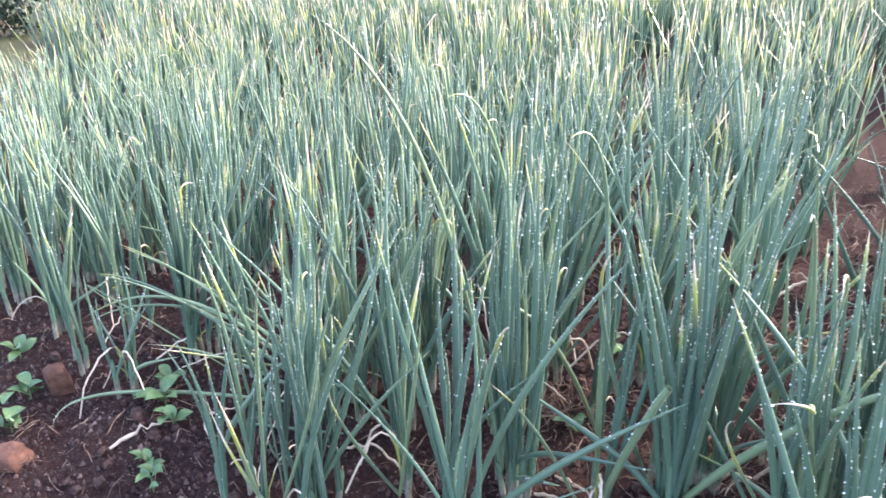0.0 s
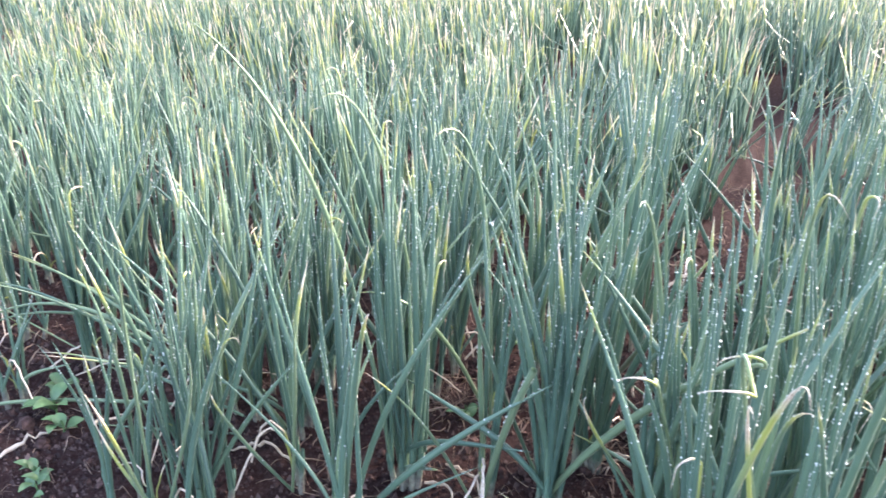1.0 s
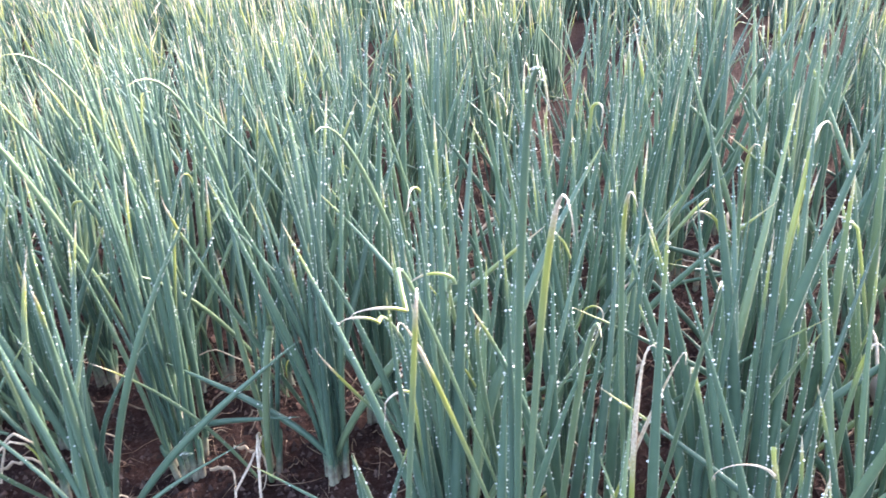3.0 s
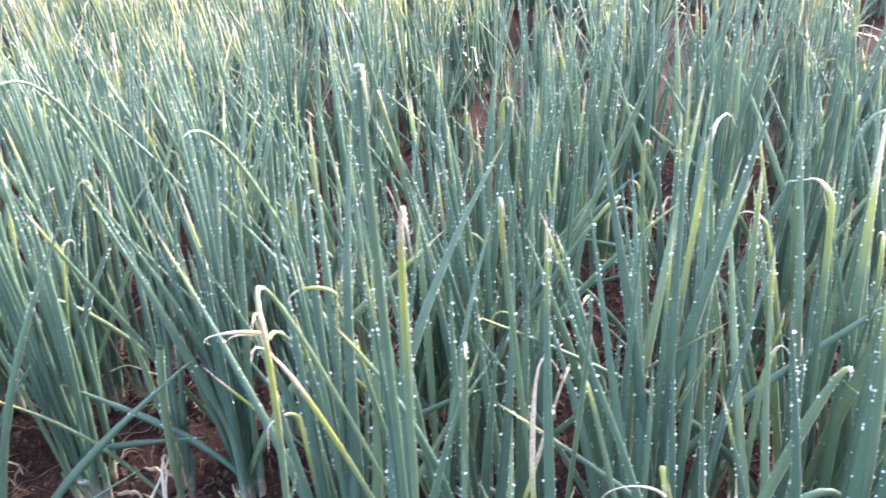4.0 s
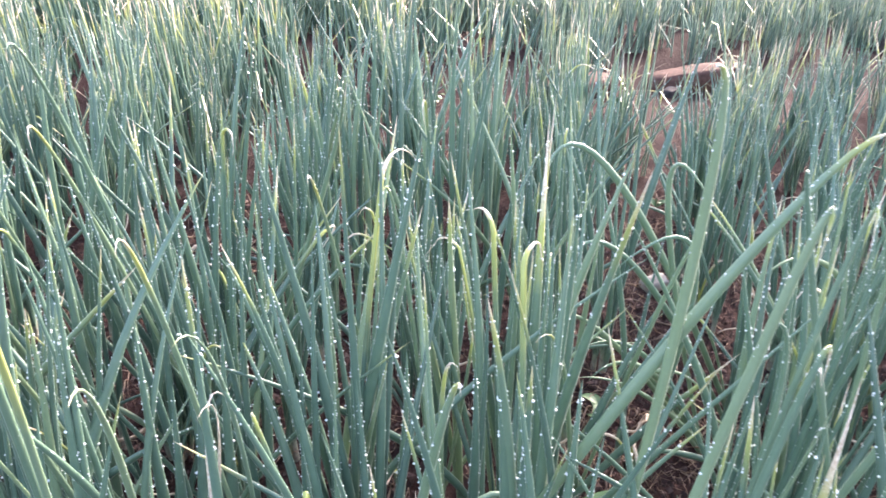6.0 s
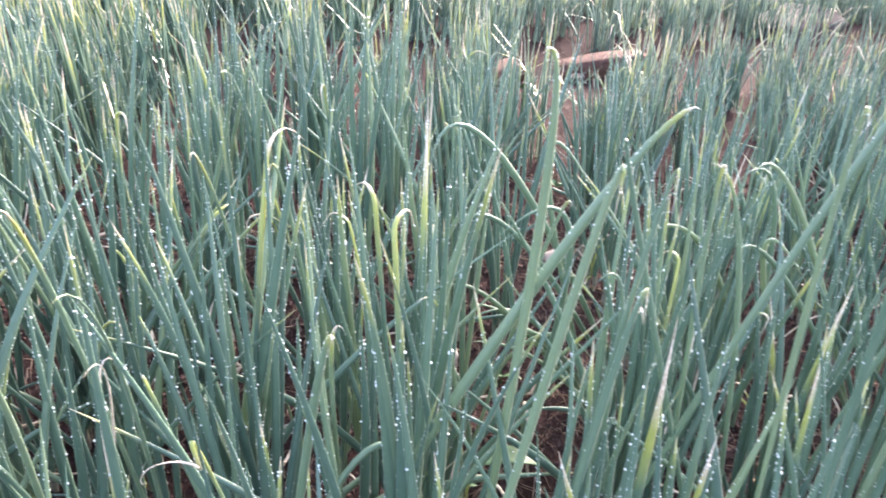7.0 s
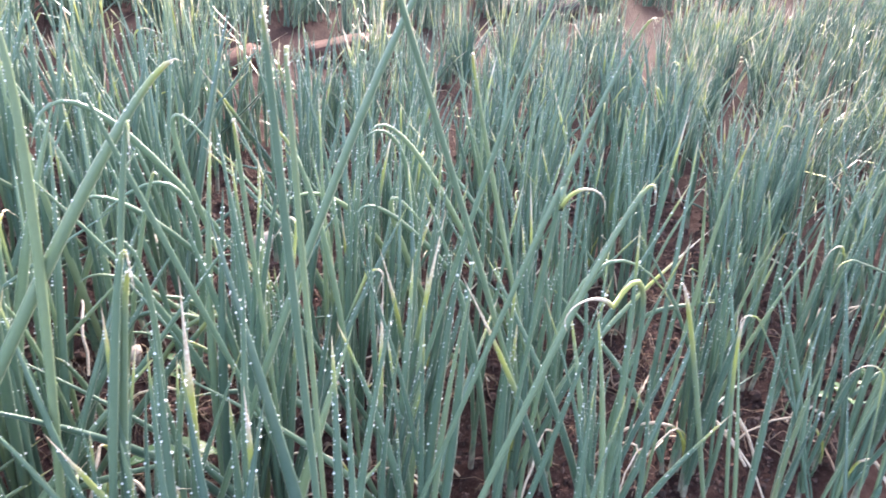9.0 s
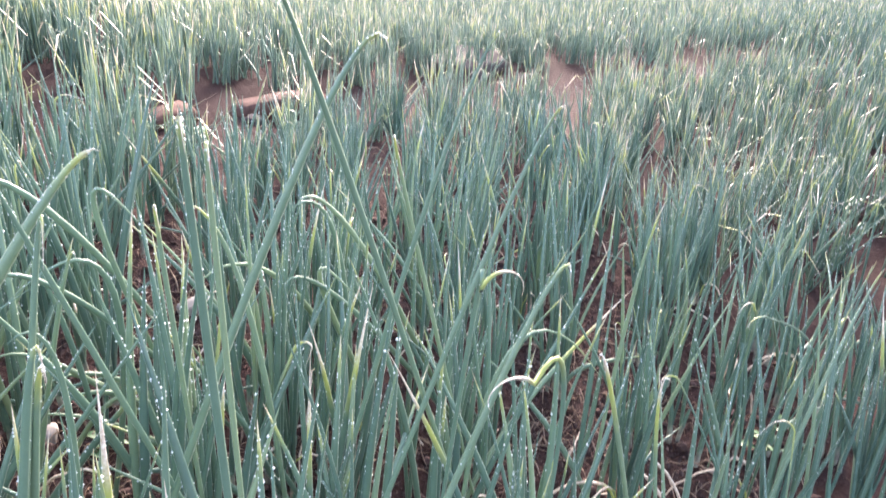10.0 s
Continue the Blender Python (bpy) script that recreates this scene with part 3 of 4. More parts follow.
hero(1.66, 0.98, (1.496, 0.930, 0.311), (1.368, 0.900, 0.332), 0.0050, 0.00)
hero(1.42, 1.06, (1.241, 1.020, 0.416), (1.136, 0.980, 0.424), 0.0059, 0.00)
hero(1.40, 1.00, (1.238, 0.990, 0.214), (1.155, 0.980, 0.250), 0.0048, 0.00)
hero(1.42, 1.02, (1.293, 1.000, 0.179), (1.188, 0.980, 0.198), 0.0048, 0.00)
hero(1.38, 0.98, (1.287, 0.970, 0.175), (1.208, 0.960, 0.170), 0.0053, 0.00)
hero(1.44, 1.05, (1.383, 1.020, 0.210), (1.305, 1.000, 0.232), 0.0022, 0.00)
hero(1.36, 1.02, (1.277, 1.000, 0.173), (1.192, 1.000, 0.212), 0.0042, 0.00)
hero(1.60, 0.90, (1.554, 0.880, 0.362), (1.479, 0.860, 0.431), 0.0048, 0.00)
hero(1.76, 0.86, (1.542, 0.820, 0.310), (1.449, 0.800, 0.360), 0.0048, 0.00)
hero(1.26, 0.92, (1.285, 0.880, 0.357), (1.185, 0.860, 0.373), 0.0048, 0.00)
hero(1.80, 0.90, (1.577, 0.860, 0.373), (1.480, 0.840, 0.441), 0.0048, 0.00)
hero(1.31, 0.47, (1.280, 0.450, 0.511), (1.272, 0.430, 0.613), 0.0030, 0.22)
hero(1.33, 0.55, (1.310, 0.534, 0.499), (1.306, 0.519, 0.572), 0.0027, 0.20)
hero(1.16, 0.64, (1.380, 0.600, 0.530), (1.448, 0.560, 0.645), 0.0041, 0.18)
hero(1.38, 0.62, (1.496, 0.590, 0.493), (1.550, 0.560, 0.662), 0.0030, 0.10)
hero(1.38, 0.55, (1.517, 0.525, 0.477), (1.568, 0.500, 0.606), 0.0031, 0.18)
hero(1.28, 0.46, (1.484, 0.450, 0.416), (1.535, 0.440, 0.494), 0.0034, 0.20)
hero(1.54, 0.56, (1.557, 0.540, 0.361), (1.672, 0.520, 0.336), 0.0030, 0.08)
hero(1.45, 0.50, (1.472, 0.477, 0.415), (1.466, 0.455, 0.495), 0.0024, 0.45, hook=True)
hero(1.51, 0.44, (1.534, 0.430, 0.366), (1.492, 0.420, 0.433), 0.0024, 0.60, hook=True)
hero(1.76, 0.60, (1.765, 0.575, 0.352), (1.768, 0.550, 0.502), 0.0030, 0.25)
hero(1.89, 0.46, (1.993, 0.455, 0.294), (2.045, 0.450, 0.412), 0.0034, 0.15)
hero(1.76, 0.46, (1.630, 0.455, 0.329), (1.588, 0.450, 0.412), 0.0030, 0.45)
hero(1.71, 0.48, (1.717, 0.475, 0.274), (1.719, 0.470, 0.342), 0.0027, 0.50)
hero(2.01, 0.52, (2.005, 0.510, 0.186), (1.998, 0.500, 0.294), 0.0027, 0.25)
hero(1.62, 0.56, (1.399, 0.530, 0.571), (1.348, 0.500, 0.663), 0.0029, 0.12)
hero(1.90, 0.64, (1.814, 0.620, 0.306), (1.769, 0.600, 0.431), 0.0030, 0.05)
hero(1.11, 0.58, (1.201, 0.570, 0.467), (1.213, 0.560, 0.517), 0.0027, 0.20)
hero(1.34, 0.62, (1.231, 0.610, 0.449), (1.199, 0.600, 0.552), 0.0031, 0.00)
hero(2.06, 0.62, (2.079, 0.610, 0.210), (2.055, 0.600, 0.293), 0.0022, 0.50, hook=True)
hero(1.66, 0.66, (1.518, 0.630, 0.466), (1.481, 0.600, 0.561), 0.0027, 0.30)
hero(1.32, 0.66, (1.298, 0.640, 0.440), (1.292, 0.620, 0.513), 0.0027, 0.30)
hero(2.20, 0.60, (2.222, 0.580, 0.167), (2.024, 0.560, 0.304), 0.0019, 0.30, hook=True)
hero(-0.10, 0.90, (-0.430, 0.760, 0.045), (-0.493, 0.660, 0.018), 0.0044, 0.00)
hero(-0.10, 0.93, (-0.356, 0.880, 0.177), (-0.607, 0.830, 0.113), 0.0046, 0.12)
hero(-0.06, 0.93, (-0.377, 0.885, 0.165), (-0.557, 0.840, 0.211), 0.0046, 0.10)
hero(0.00, 0.90, (-0.239, 0.850, 0.103), (-0.403, 0.800, 0.126), 0.0040, 0.20)
hero(0.06, 0.88, (-0.119, 0.820, 0.034), (-0.282, 0.780, 0.030), 0.0034, 0.10)
hero(-0.08, 0.95, (-0.304, 0.895, 0.186), (-0.477, 0.840, 0.284), 0.0044, 0.10)
hero(-0.02, 0.95, (-0.189, 0.905, 0.184), (-0.252, 0.860, 0.328), 0.0046, 0.05)
hero(0.02, 0.88, (-0.082, 0.840, 0.238), (-0.104, 0.800, 0.378), 0.0046, 0.22)
hero(0.06, 0.88, (-0.032, 0.840, 0.221), (-0.008, 0.800, 0.373), 0.0046, 0.25)
hero(0.06, 0.64, (-0.031, 0.630, 0.111), (-0.075, 0.620, 0.240), 0.0038, 0.45)
hero(-0.10, 0.78, (-0.149, 0.760, 0.178), (-0.106, 0.740, 0.342), 0.0034, 0.10)
hero(-0.30, 0.92, (-0.654, 0.890, 0.141), (-0.448, 0.860, 0.104), 0.0022, 0.10)
hero(1.36, 1.00, (1.288, 0.980, 0.414), (1.348, 0.950, 0.378), 0.0044, 0.00)
hero(1.66, 0.86, (1.510, 0.830, 0.336), (1.551, 0.800, 0.319), 0.0044, 0.00)
hero(1.40, 0.92, (1.279, 0.910, 0.166), (1.175, 0.900, 0.218), 0.0041, 0.00)
hero(1.20, 0.98, (1.276, 0.950, 0.181), (1.355, 0.920, 0.156), 0.0041, 0.00)


def front(x):
    """The edge of the field on the side where one stands."""
    return float(np.interp(x, (-1.2, -0.9, -0.3, -0.1, 0.24, 0.32, 0.58, 0.66, 1.25, 1.5, 2.5), (0.95, 0.80, 0.74, 0.64, 0.64, 0.80, 0.80, 0.58, 0.52, 0.44, 0.40)))


def near_path(x, y):
    """The way that one walks along the field stays clear."""
    way = ((0.52, 0.11), (0.67, 0.14), (0.81, 0.24), (0.93, 0.25), (1.02, 0.16), (1.20, 0.11))
    return min(math.hypot(x - a, y - b) for a, b in way) < 0.32


spots = [(0.04, 0.89), (0.25, 0.86), (0.46, 0.86), (-0.46, 0.79), (-0.74, 0.86), (-0.61, 1.11), (-0.10, 0.91), (2.28, 0.54)]
given, thin = {}, set()
for x, y, lf in HEROES:
    near = min(spots, key=lambda p: math.hypot(p[0] - x, p[1] - y))
    if math.hypot(near[0] - x, near[1] - y) > 0.06:
        near = (x, y)
        thin.add(near)
        spots.append(near)
    given.setdefault(near, []).append(lf)
DEEP = 1.62      # nearer than this every leaf is a part of its own
for x, y in rng.uniform((-1.5, 0.4), (2.5, DEEP), (16000, 2)):
    if not in_gap(x, y) and y > front(x) and not near_path(x, y) and all(math.hypot(x - a, y - b) > (0.055 if (a, b) in thin else 0.125 if x < 1.5 else 0.14) for a, b in spots):
        spots.append((float(x), float(y)))
for x, y in spots:
    small = (x, y) == (-0.46, 0.79)
    low = y < front(x) + 0.03
    tall = rng.uniform(0.42, 0.53) * size_at(x, y)
    onion_plant(x, y, (1 if x > 1.0 else 2) if (x, y) in thin else 3 if small or low else int(rng.integers(6, 10)) if y < 1.05 else int(rng.integers(5, 8)), 0.22 if small else 0.8 * tall if low else tall, 1.0, 2.2 if (x, y) in thin else 3.2, hero_leaves=given.get((x, y), ()))

kinds = [onion_kind(h, n) for h, n in ((0.45, 7), (0.48, 9), (0.42, 8), (0.50, 9), (0.40, 6), (0.46, 9), (0.43, 7), (0.36, 6), (0.49, 8), (0.44, 9))]
middle = []
for x, y in rng.uniform((-2.2, DEEP), (3.0, 2.45), (9000, 2)):
    if not in_gap(x, y) and all(math.hypot(x - a, y - b) > 0.16 for a, b in middle):
        middle.append((float(x), float(y)))
middle = sorted(middle, key=lambda p: p[1])[:max(60, 300 - len(spots))]
for n, (x, y) in enumerate(middle):
    m = pose(x, y, float(ground(x, y)), rng.normal(0, 3), math.degrees(lean_at(x) - lean_at(0.5)) + rng.normal(0, 3), 0) @ pose(0, 0, 0, 0, 0, rng.normal(0, 40)) @ Matrix.Scale(size_at(x, y), 4)
    if n < len(kinds):
        kinds[n].matrix_world = m
    else:
        copy_thing(kinds[n % len(kinds)], m)


def far_leaves(feet, per_foot, spread, height, girth):
    """Many leaves at once round the given feet: their middle lines, thickness, dryness and tone."""
    p = np.repeat(feet, per_foot, axis=0) + np.column_stack([rng.normal(0, spread, (len(feet) * per_foot, 2)), np.zeros(len(feet) * per_foot)])
    n = len(p)
    tilt = np.where(rng.random(n) < 0.88, np.abs(rng.normal(0, 0.16, n)) + 0.02, rng.uniform(0.35, 1.0, n))
    turn, tall = rng.uniform(0, 2 * np.pi, n), np.array([size_at(x, y) for x, y in feet[:, :2]]).repeat(per_foot)
    length = height * tall * rng.uniform(0.55, 1.06, n)
    lean = np.radians(np.interp(p[:, 0], (-1.0, 0.0, 0.9, 1.3, 1.9), (-4, -2, 0, 1, 2)))
    way = np.column_stack([np.sin(tilt) * np.cos(turn) + np.sin(lean), np.sin(tilt) * np.sin(turn), np.cos(tilt)])
    way /= np.linalg.norm(way, axis=1)[:, None]
    flat = way * (1, 1, 0)
    t = np.linspace(0, 1, 7)
    bow = rng.uniform(-0.3, 0.9, n)[:, None, None]
    line = p[:, None] + way[:, None] * (length[:, None] * t)[:, :, None] + flat[:, None] * bow * (length[:, None] * (t * t - t))[:, :, None]
    dry = np.where(rng.random(n) < 0.65, rng.uniform(0.06, 0.36, n), 0.0)
    # a part of the ends has wilted and hangs over
    hang = (rng.random(n) < 0.14) & (dry > 0.12)
    out = np.column_stack([np.cos(turn), np.sin(turn), np.zeros(n)])
    fold = np.clip((t - 0.70) / 0.30, 0, 1)
    line = np.where(hang[:, None, None], line + out[:, None] * (0.35 * length[:, None] * fold)[:, :, None] + np.array([0, 0, -1.0]) * (0.55 * length[:, None] * fold ** 1.6)[:, :, None], line)
    r = rng.uniform(0.0029, 0.0056, n) * girth * tall ** 0.5
    return line, r, dry, rng.uniform(0.1, 1.0, n), t


def far_field():
    vs, al, dr, to, drops = [], [], [], [], []
    zones = ((0.0, 2.9, 0.18, 24, 0.026, 1.05), (2.9, 4.8, 0.20, 24, 0.034, 1.35), (4.8, 9.0, 0.28, 20, 0.075, 2.0), (9.0, 15.0, 0.45, 18, 0.2, 3.2))
    for lo, hi, step, per_foot, spread, girth in zones:
        gx, gy = np.meshgrid(np.arange(-hi, hi, step), np.arange(0.2, hi, step))
        x, y = (gx + rng.uniform(-0.42, 0.42, gx.shape) * step).ravel() + 0.85, (gy + rng.uniform(-0.42, 0.42, gy.shape) * step).ravel()
        far = np.hypot(x - 0.85, y - 0.2)
        ok = (far >= max(lo, 0.9)) & (far < hi) & ~((x > -1.5) & (x < 2.5) & (y < DEEP)) & (x > edge_x(y)) & (y > 0.35)
        feet = []
        for a, b in zip(x[ok], y[ok]):
            if not in_gap(a, b) and not (lo == 0 and any(abs(a - c) < 0.10 and math.hypot(a - c, b - d) < 0.10 for c, d in middle)):
                feet.append((a, b, float(ground(a, b))))
        line, r, dry, tone, t = far_leaves(np.array(feet), per_foot, spread, 0.45, girth)
        n = len(line)
        a = np.arange(3) * 2 * np.pi / 3
        ring = np.stack([np.cos(a), np.sin(a) * 0.8, 0 * a], -1)
        width = r[:, None] * leaf_radii(6, 1.0)[None]
        vs.append((line[:, :, None] + ring[None, None] * width[:, :, None, None]).reshape(-1, 3))
        al.append(np.tile(np.repeat(t, 3), n)), dr.append(np.repeat(dry, 21)), to.append(np.repeat(tone, 21))
        if lo == 0:
            for _ in range(7):
                u = rng.uniform(1.5, 5.7, n)
                k, f = u.astype(int), (u % 1)[:, None]
                at = line[np.arange(n), k] * (1 - f) + line[np.arange(n), k + 1] * f
                side = np.where(rng.random(n) < 0.5, -1.0, 1.0) * r * 0.8
                drops.append(at + np.column_stack([side, -0.5 * r, 0 * r]))
    v = np.concatenate(vs)
    i = np.arange(len(v)).reshape(-1, 7, 3)
    k = np.roll(i, -1, axis=2)
    q = np.stack([i[:, :-1], k[:, :-1], k[:, 1:], i[:, 1:]], -1).reshape(-1, 4)
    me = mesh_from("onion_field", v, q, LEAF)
    for key, val in (("along", al), ("dry", dr), ("tone", to)):
        me.attributes.new(key, "FLOAT", "POINT").data.foreach_set("value", np.concatenate(val).astype(np.float32))
    ob = tagged(new("onion_field", me), "farther rows of blue-green onion leaves", "onion field", kind="stuff")
    c = np.concatenate(drops)
    dw = new("dew", beads("dew", c, 0.0007 + rng.exponential(0.0004, len(c)).clip(0, 0.0012), DEW_GLINT))
    dw.parent = ob
    tagged(dw, "round dew drops, body painted white for their glint", kind="stuff")


far_field()


# ---- what lies on the soil ----
def on_ground(x, y, up=0.0):
    return np.array([x, y, float(soil_z(x, y)) + up])


def clods():
    """The crumbs of the tilled soil, and the larger clods among them."""
    cs, rs = [], []
    for x, y in rng.uniform((-1.1, 0.50), (2.5, 1.8), (6500, 2)):
        r = min(0.0022 + rng.exponential(0.0022), 0.012)
        cs.append(on_ground(x, y, r * 0.35)), rs.append(r)
    for px, py in spots:
        for dx, dy in rng.normal(0, 0.018, (12, 2)):
            r = rng.uniform(0.0015, 0.0048)
            cs.append(on_ground(px + dx, py + dy, r * 0.5)), rs.append(r)
    ob = new("soil_clods", balls("soil_clods", cs, rs, CLOD, None, 0.35))
    tagged(ob, "clods of dark brown soil", "soil", kind="stuff")
    n = 70000
    xy = rng.uniform((-0.9, 0.52), (2.4, 1.6), (n, 2))
    r = np.minimum(0.0010 + rng.exponential(0.0011, n), 0.0055)
    z = soil_z(xy[:, 0], xy[:, 1]) + r * 0.3
    shape = TETRA[None] * r[:, None, None] * rng.uniform(0.6, 1.5, (n, 4, 1))
    v = (np.column_stack([xy, z])[:, None] + shape).reshape(-1, 3)
    f = (TETRA_F[None] + 4 * np.arange(n)[:, None, None]).reshape(-1, 3)
    ob = new("soil_crumbs", mesh_from("soil_crumbs", v, f, CRUMB, False))
    tagged(ob, "fine reddish brown crumbs of soil", "soil", kind="stuff")


clods()


def dead_leaf_line(x, y, length, turn, lift, n=10):
    p, a = np.array([x, y]), turn
    pts = []
    curl = rng.normal(0, 0.13)
    for i in range(n + 1):
        u = i / n
        pts.append(on_ground(p[0], p[1], 0.0015 + lift * math.sin(math.pi * u) * rng.uniform(0.6, 1.3)))
        a += curl + rng.normal(0, 0.11) + (rng.normal(0, 1.1) if rng.random() < 0.07 else 0)
        p = p + np.array([math.cos(a), math.sin(a)]) * length / n
    return np.array(pts)


def dead_leaves():
    """The litter of thin dry leaves between the plants, thickest along the path between the beds."""
    vs, qs, k = [], [], 0
    places = list(rng.uniform((-1.6, 0.5), (2.6, 2.2), (2400, 2)))
    for x in rng.uniform(0.1, 2.2, 700):
        places.append((x, float(strip_y(x)) + rng.normal(0, 0.06)))
        places.append((x, 1.46 + rng.normal(0, 0.07)))
    for gx, gy, gr in GAPS:
        places.extend(rng.normal((gx, gy), gr * 0.6, (30, 2)))
    for x, y in places:
        if rng.random() > (0.7 if not in_gap(x, y) else 0.85):
            continue
        line = dead_leaf_line(x, y, 0.02 + min(rng.exponential(0.035), 0.10), rng.uniform(0, 6.3), rng.uniform(0.0, 0.026), 8)
        v, q, _ = tube(line, (0.0004 + min(rng.exponential(0.0006), 0.0022)) * np.interp(np.arange(9), (0, 2, 4, 6, 8), (0.5, 1.2, 0.7, 1, 0.2)), 3, 0.35)
        vs.append(v), qs.append(q + k)
        k += len(v)
    ob = new("dead_leaf_litter", mesh_from("dead_leaf_litter", np.concatenate(vs), np.concatenate(qs), LITTER))
    tagged(ob, "thin pale dry onion leaves curled on the soil", "dead leaves", kind="stuff")


dead_leaves()


def dead_leaf(x, y, length, turn, r, lift=0.02):
    """One larger dry leaf, hollow and twisted."""
    line = dead_leaf_line(x, y, length, turn, lift, 14)
    v, q, _ = tube(line, r * np.interp(np.arange(15), (0, 3, 10, 14), (0.8, 1.1, 0.8, 0.15)), 6, 0.4)
    ob = new("dead_leaf", mesh_from("dead_leaf", v, q, STRAW))
    return tagged(ob, "pale dry onion leaf curled on the soil", "dead leaf", "dead leaves on the soil")


for x, y, length, turn in ((0.11, 0.81, 0.16, 2.9), (0.28, 0.86, 0.13, 0.2), (0.30, 0.90, 0.11, -0.2), (0.56, 1.03, 0.15, 0.5), (0.54, 1.17, 0.12, 2.0), (0.50, 1.01, 0.10, -1.0),
                           (0.85, 1.12, 0.10, 1.2), (1.07, 1.58, 0.13, 2.2), (1.01, 1.48, 0.10, 1.5), (1.48, 1.42, 0.15, 0.1), (1.32, 1.04, 0.10, 0.5), (2.06, 0.61, 0.10, 0.3),
                           (1.87, 0.74, 0.11, 0.1), (0.55, 1.55, 0.14, 0.6), (0.54, 1.38, 0.12, -0.5), (-0.22, 0.75, 0.12, 3.0), (-0.37, 0.67, 0.12, 1.0), (0.66, 1.20, 0.12, 0.3), (0.98, 1.20, 0.14, 0.2)):
    dead_leaf(x, y, length, turn, 0.0034)


def oval_leaf(length, width, n=6):
    """A broad leaf in its own plane, folded along the midrib and arched."""
    verts, faces = [], []
    for i in range(n + 1):
        u = i / n
        w = width * 0.5 * math.sin(math.pi * min(1, u * 0.96 + 0.03)) ** 0.8
        h = 0.28 * length * math.sin(u * 2.2) - 0.12 * length * u * u
        for sx, up in ((-1, 0.25), (-0.5, 0.08), (0, 0.0), (0.5, 0.08), (1, 0.25)):
            verts.append((u * length, sx * w, h + up * w))
    for i in range(n):
        for j in range(4):
            a = i * 5 + j
            faces.append((a, a + 1, a + 6, a + 5))
    return np.array(verts), np.array(faces)


def weed(x, y, size, leaves, label="small green broad-leaved weed on the soil"):
    ob = tagged(new("weed"), label, "weed", "weeds between the onions")
    ob.location = on_ground(x, y, -0.002)
    for i in range(leaves):
        v, f = oval_leaf(size * rng.uniform(0.7, 1.1), size * rng.uniform(0.45, 0.62))
        lf = new("leaf", mesh_from("leaf", v, f, WEED))
        lf.parent = ob
        lf.matrix_local = pose(rng.normal(0, 0.006), rng.normal(0, 0.006), rng.uniform(0.004, 0.03), rng.normal(0, 12), rng.uniform(-35, 5), i * 360 / leaves + rng.normal(0, 18))
    v, q, _ = tube(bezier(np.zeros(3), np.array([0.002, 0, 0.01]), np.array([0, 0.002, 0.02]), np.array([0, 0, 0.032]), 4), np.full(5, 0.0016), 6)
    st = new("stem", mesh_from("stem", v, q, WEED))
    st.parent = ob
    return ob


for x, y, size, n in ((-0.36, 0.78, 0.046, 6), (-0.31, 0.75, 0.038, 5), (-0.40, 0.82, 0.034, 5), (-0.61, 0.70, 0.042, 6), (-0.74, 0.77, 0.038, 5), (-0.28, 0.67, 0.030, 6), (-0.24, 0.64, 0.026, 5),
                      (-1.05, 1.16, 0.04, 5), (-0.56, 0.63, 0.042, 5), (0.29, 1.01, 0.030, 5), (0.49, 1.52, 0.045, 4), (0.74, 0.92, 0.026, 5), (1.14, 0.84, 0.044, 5), (1.27, 1.06, 0.036, 5),
                      (1.59, 1.69, 0.030, 3), (1.76, 2.45, 0.06, 6), (1.64, 2.60, 0.06, 7), (2.17, 0.60, 0.040, 6), (2.27, 0.62, 0.030, 5), (1.16, 2.61, 0.05, 6), (0.30, 1.23, 0.034, 4)):
    weed(x, y, size, n)


def shrub(x, y, size, leaves):
    """A low dark bush on the slope beyond the track: short stems and many small leaves."""
    ob = tagged(new("shrub"), "low dark green shrub beyond the track", "shrub", "shrubs beyond the track")
    ob.location = (x, y, float(ground(x, y)))
    vs, fs, k = [], [], 0
    for _ in range(leaves):
        v, f = oval_leaf(size * rng.uniform(0.16, 0.28), size * rng.uniform(0.08, 0.14), 3)
        d = rng.normal(0, 1, 3)
        at = d / np.linalg.norm(d) * size * rng.uniform(0.3, 1.0) * (1.2, 1.2, 0.7) + (0, 0, 0.55 * size)
        turn = np.array(Euler((rng.uniform(-1, 1), rng.uniform(-1.2, 0.4), rng.uniform(0, 6.3))).to_matrix())
        vs.append(v @ turn.T + at), fs.append(f + k)
        k += len(v)
    part = new("foliage", mesh_from("foliage", np.concatenate(vs), np.concatenate(fs), SHRUB))
    part.parent = ob
    for i in range(5):
        a = i * 1.26
        v, q, _ = tube(bezier(np.zeros(3), np.array([0, 0, 0.2 * size]), np.array([0.2 * math.cos(a), 0.2 * math.sin(a), 0.4]) * size, np.array([0.6 * math.cos(a), 0.6 * math.sin(a), 0.8]) * size, 5), np.linspace(0.02, 0.006, 6) * size, 5)
        st = new("stem", mesh_from("stem", v, q, LITTER))
        st.parent = ob


shrub(-4.15, 3.05, 0.26, 420)
shrub(-3.45, 2.95, 0.13, 160)
shrub(-4.6, 3.9, 0.30, 320)


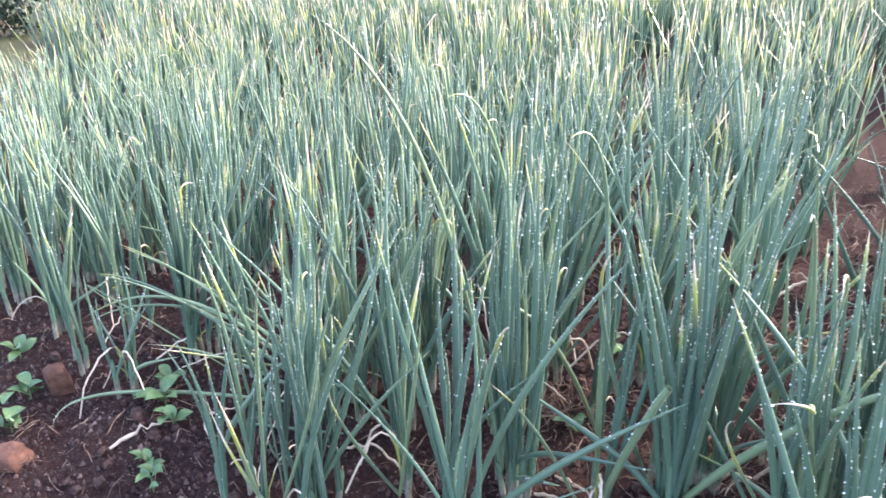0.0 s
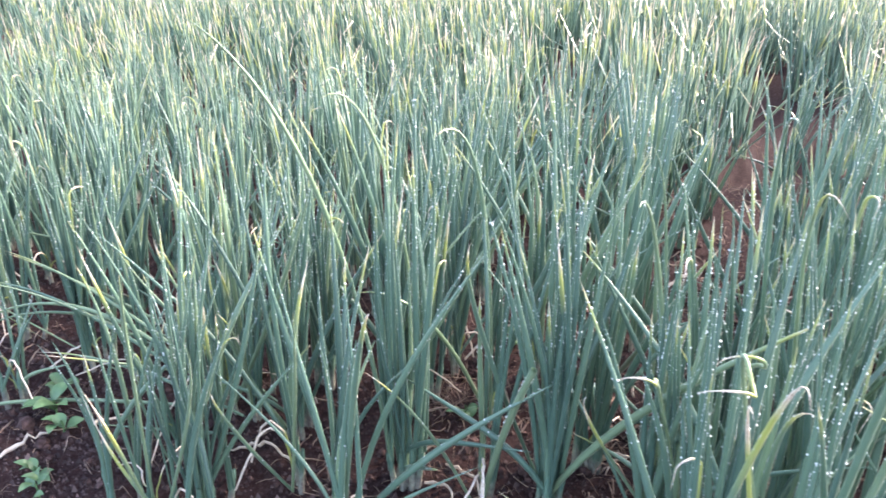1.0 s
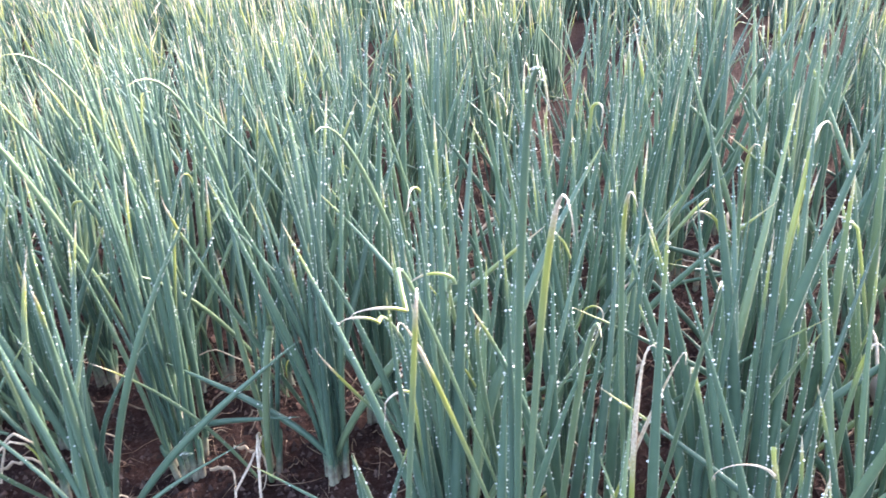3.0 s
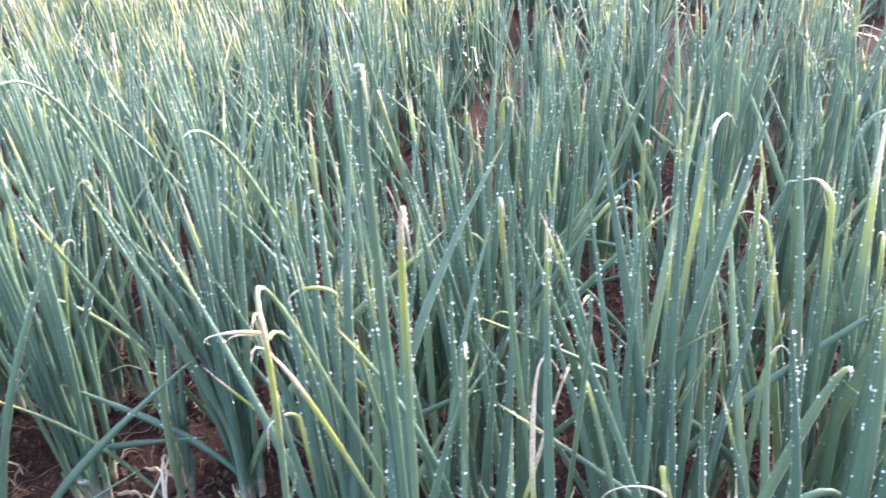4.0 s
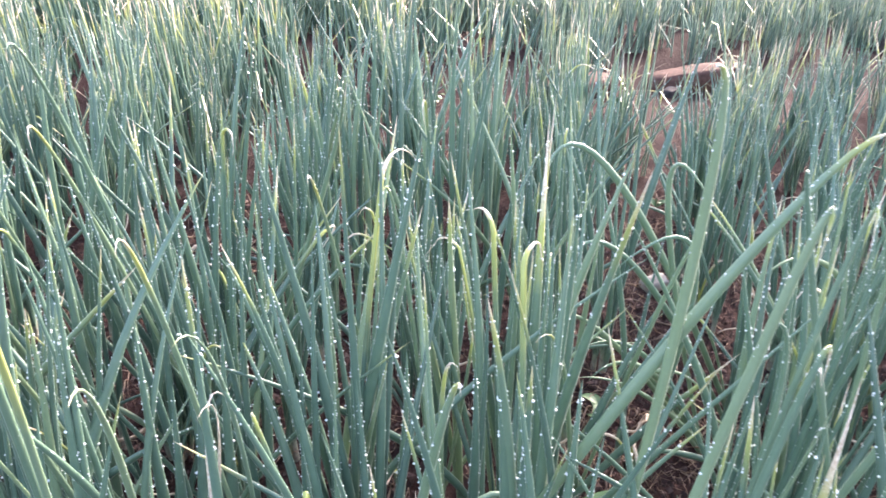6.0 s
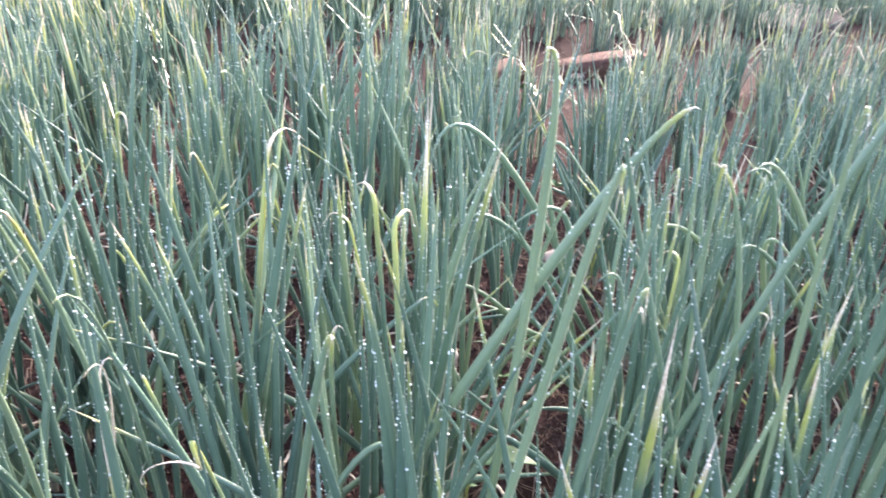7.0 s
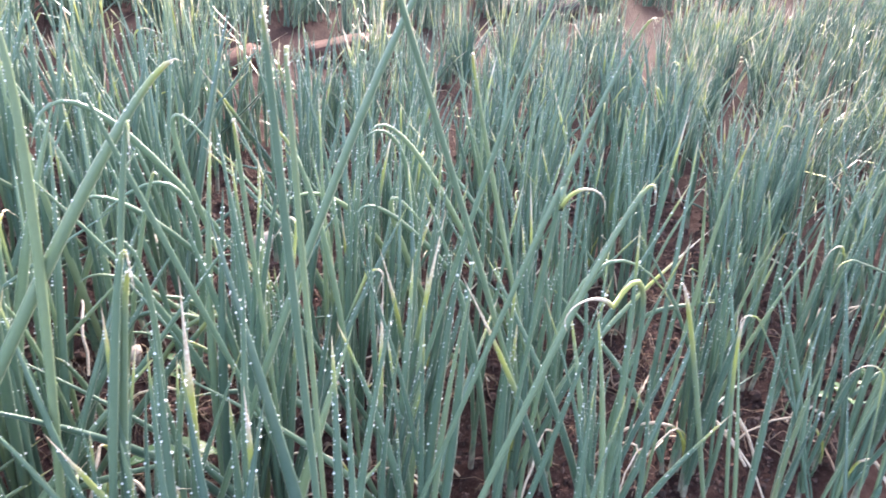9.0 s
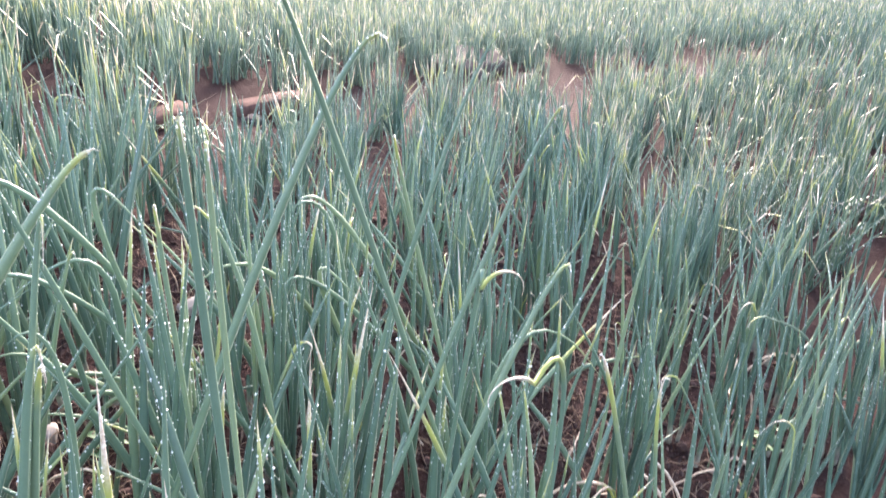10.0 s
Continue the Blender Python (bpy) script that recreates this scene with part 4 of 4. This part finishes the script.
def lump(name, x, y, size, mat, turn, label, category, up=0.3):
    """A worn lump of clay or stone: a bevelled block, knocked out of shape."""
    bm = bmesh.new()
    bmesh.ops.create_cube(bm, size=1.0)
    bmesh.ops.subdivide_edges(bm, edges=bm.edges[:], cuts=5, use_grid_fill=True)
    for v in bm.verts:
        p = v.co.copy()
        q = p.normalized() * 0.62
        p = p.lerp(q, 0.45)
        p += Vector(noise.noise_vector(p * 2.3 + Vector((x * 9, y * 7, 0)))) * 0.12 + Vector(noise.noise_vector(p * 7 + Vector((y * 5, x, 3)))) * 0.035
        v.co = Vector((p.x * size[0], p.y * size[1], p.z * size[2]))
    for f in bm.faces:
        f.smooth = True
    me = bpy.data.meshes.new(name)
    bm.to_mesh(me)
    bm.free()
    me.materials.append(mat)
    ob = new(name, me)
    ob.matrix_world = Matrix.Translation(on_ground(x, y, size[2] * up)) @ pose(0, 0, 0, 6, -9, turn)
    return tagged(ob, label, category)


lump("clay_lump", -0.58, 0.74, (0.036, 0.034, 0.066), BRICK, 60, "orange-brown lump of clay on the soil", "clay lump")
lump("clay_lump", -0.49, 0.58, (0.050, 0.045, 0.045), BRICK, 20, "reddish broken lump of clay on the soil", "clay lump")
lump("brick", 2.16, 2.75, (0.34, 0.12, 0.10), BRICK, -8, "weathered red brick half buried in the path", "brick", 0.2)
lump("brick", 1.70, 2.71, (0.26, 0.12, 0.07), BRICK, 15, "broken red brick half buried in the path", "brick", 0.1)
lump("stone", 3.40, 3.30, (0.46, 0.30, 0.12), ROCK, 30, "dusty brown-grey stone beside the path", "stone", 0.12)
lump("stone", 2.02, 2.66, (0.06, 0.045, 0.035), ROCK, 30, "pale grey stone in the path", "stone")
lump("stone", 1.475, 1.39, (0.050, 0.032, 0.026), STONE, 10, "small pale stone on the soil", "stone")
lump("stone", 1.20, 1.12, (0.034, 0.026, 0.030), STONE, 80, "small white stone on the soil", "stone")


def broad_leaf(x, y, length, width, turn):
    """A broad weed leaf that lies low over the soil, wet with dew."""
    ob = tagged(new("broad_leaf_weed"), "broad green dewy leaf lying over the soil", "weed")
    ob.matrix_world = Matrix.Translation(on_ground(x, y, 0.02)) @ pose(0, 0, 0, 0, 6, turn)
    v, f = oval_leaf(length, width, 10)
    lf = new("leaf", mesh_from("leaf", v, f, WEED))
    lf.parent = ob
    lf.modifiers.new("thick", "SOLIDIFY").thickness = 0.0008
    n = 70
    u, w = rng.uniform(0.1, 0.9, n), rng.uniform(-0.8, 0.8, n)
    h = 0.28 * length * np.sin(u * 2.2) - 0.12 * length * u * u
    side = w * width * 0.5 * np.sin(np.pi * u) ** 0.8
    dw = new("dew", beads("dew", np.stack([u * length, side, h + 0.12 * np.abs(side) + 0.0008], -1), rng.uniform(0.0006, 0.0014, n), DEW_GLINT))
    dw.parent = ob
    tagged(dw, "round dew drops, body painted white for their glint", kind="stuff")


broad_leaf(1.165, 0.875, 0.12, 0.034, -14)
broad_leaf(1.10, 0.81, 0.055, 0.026, 10)
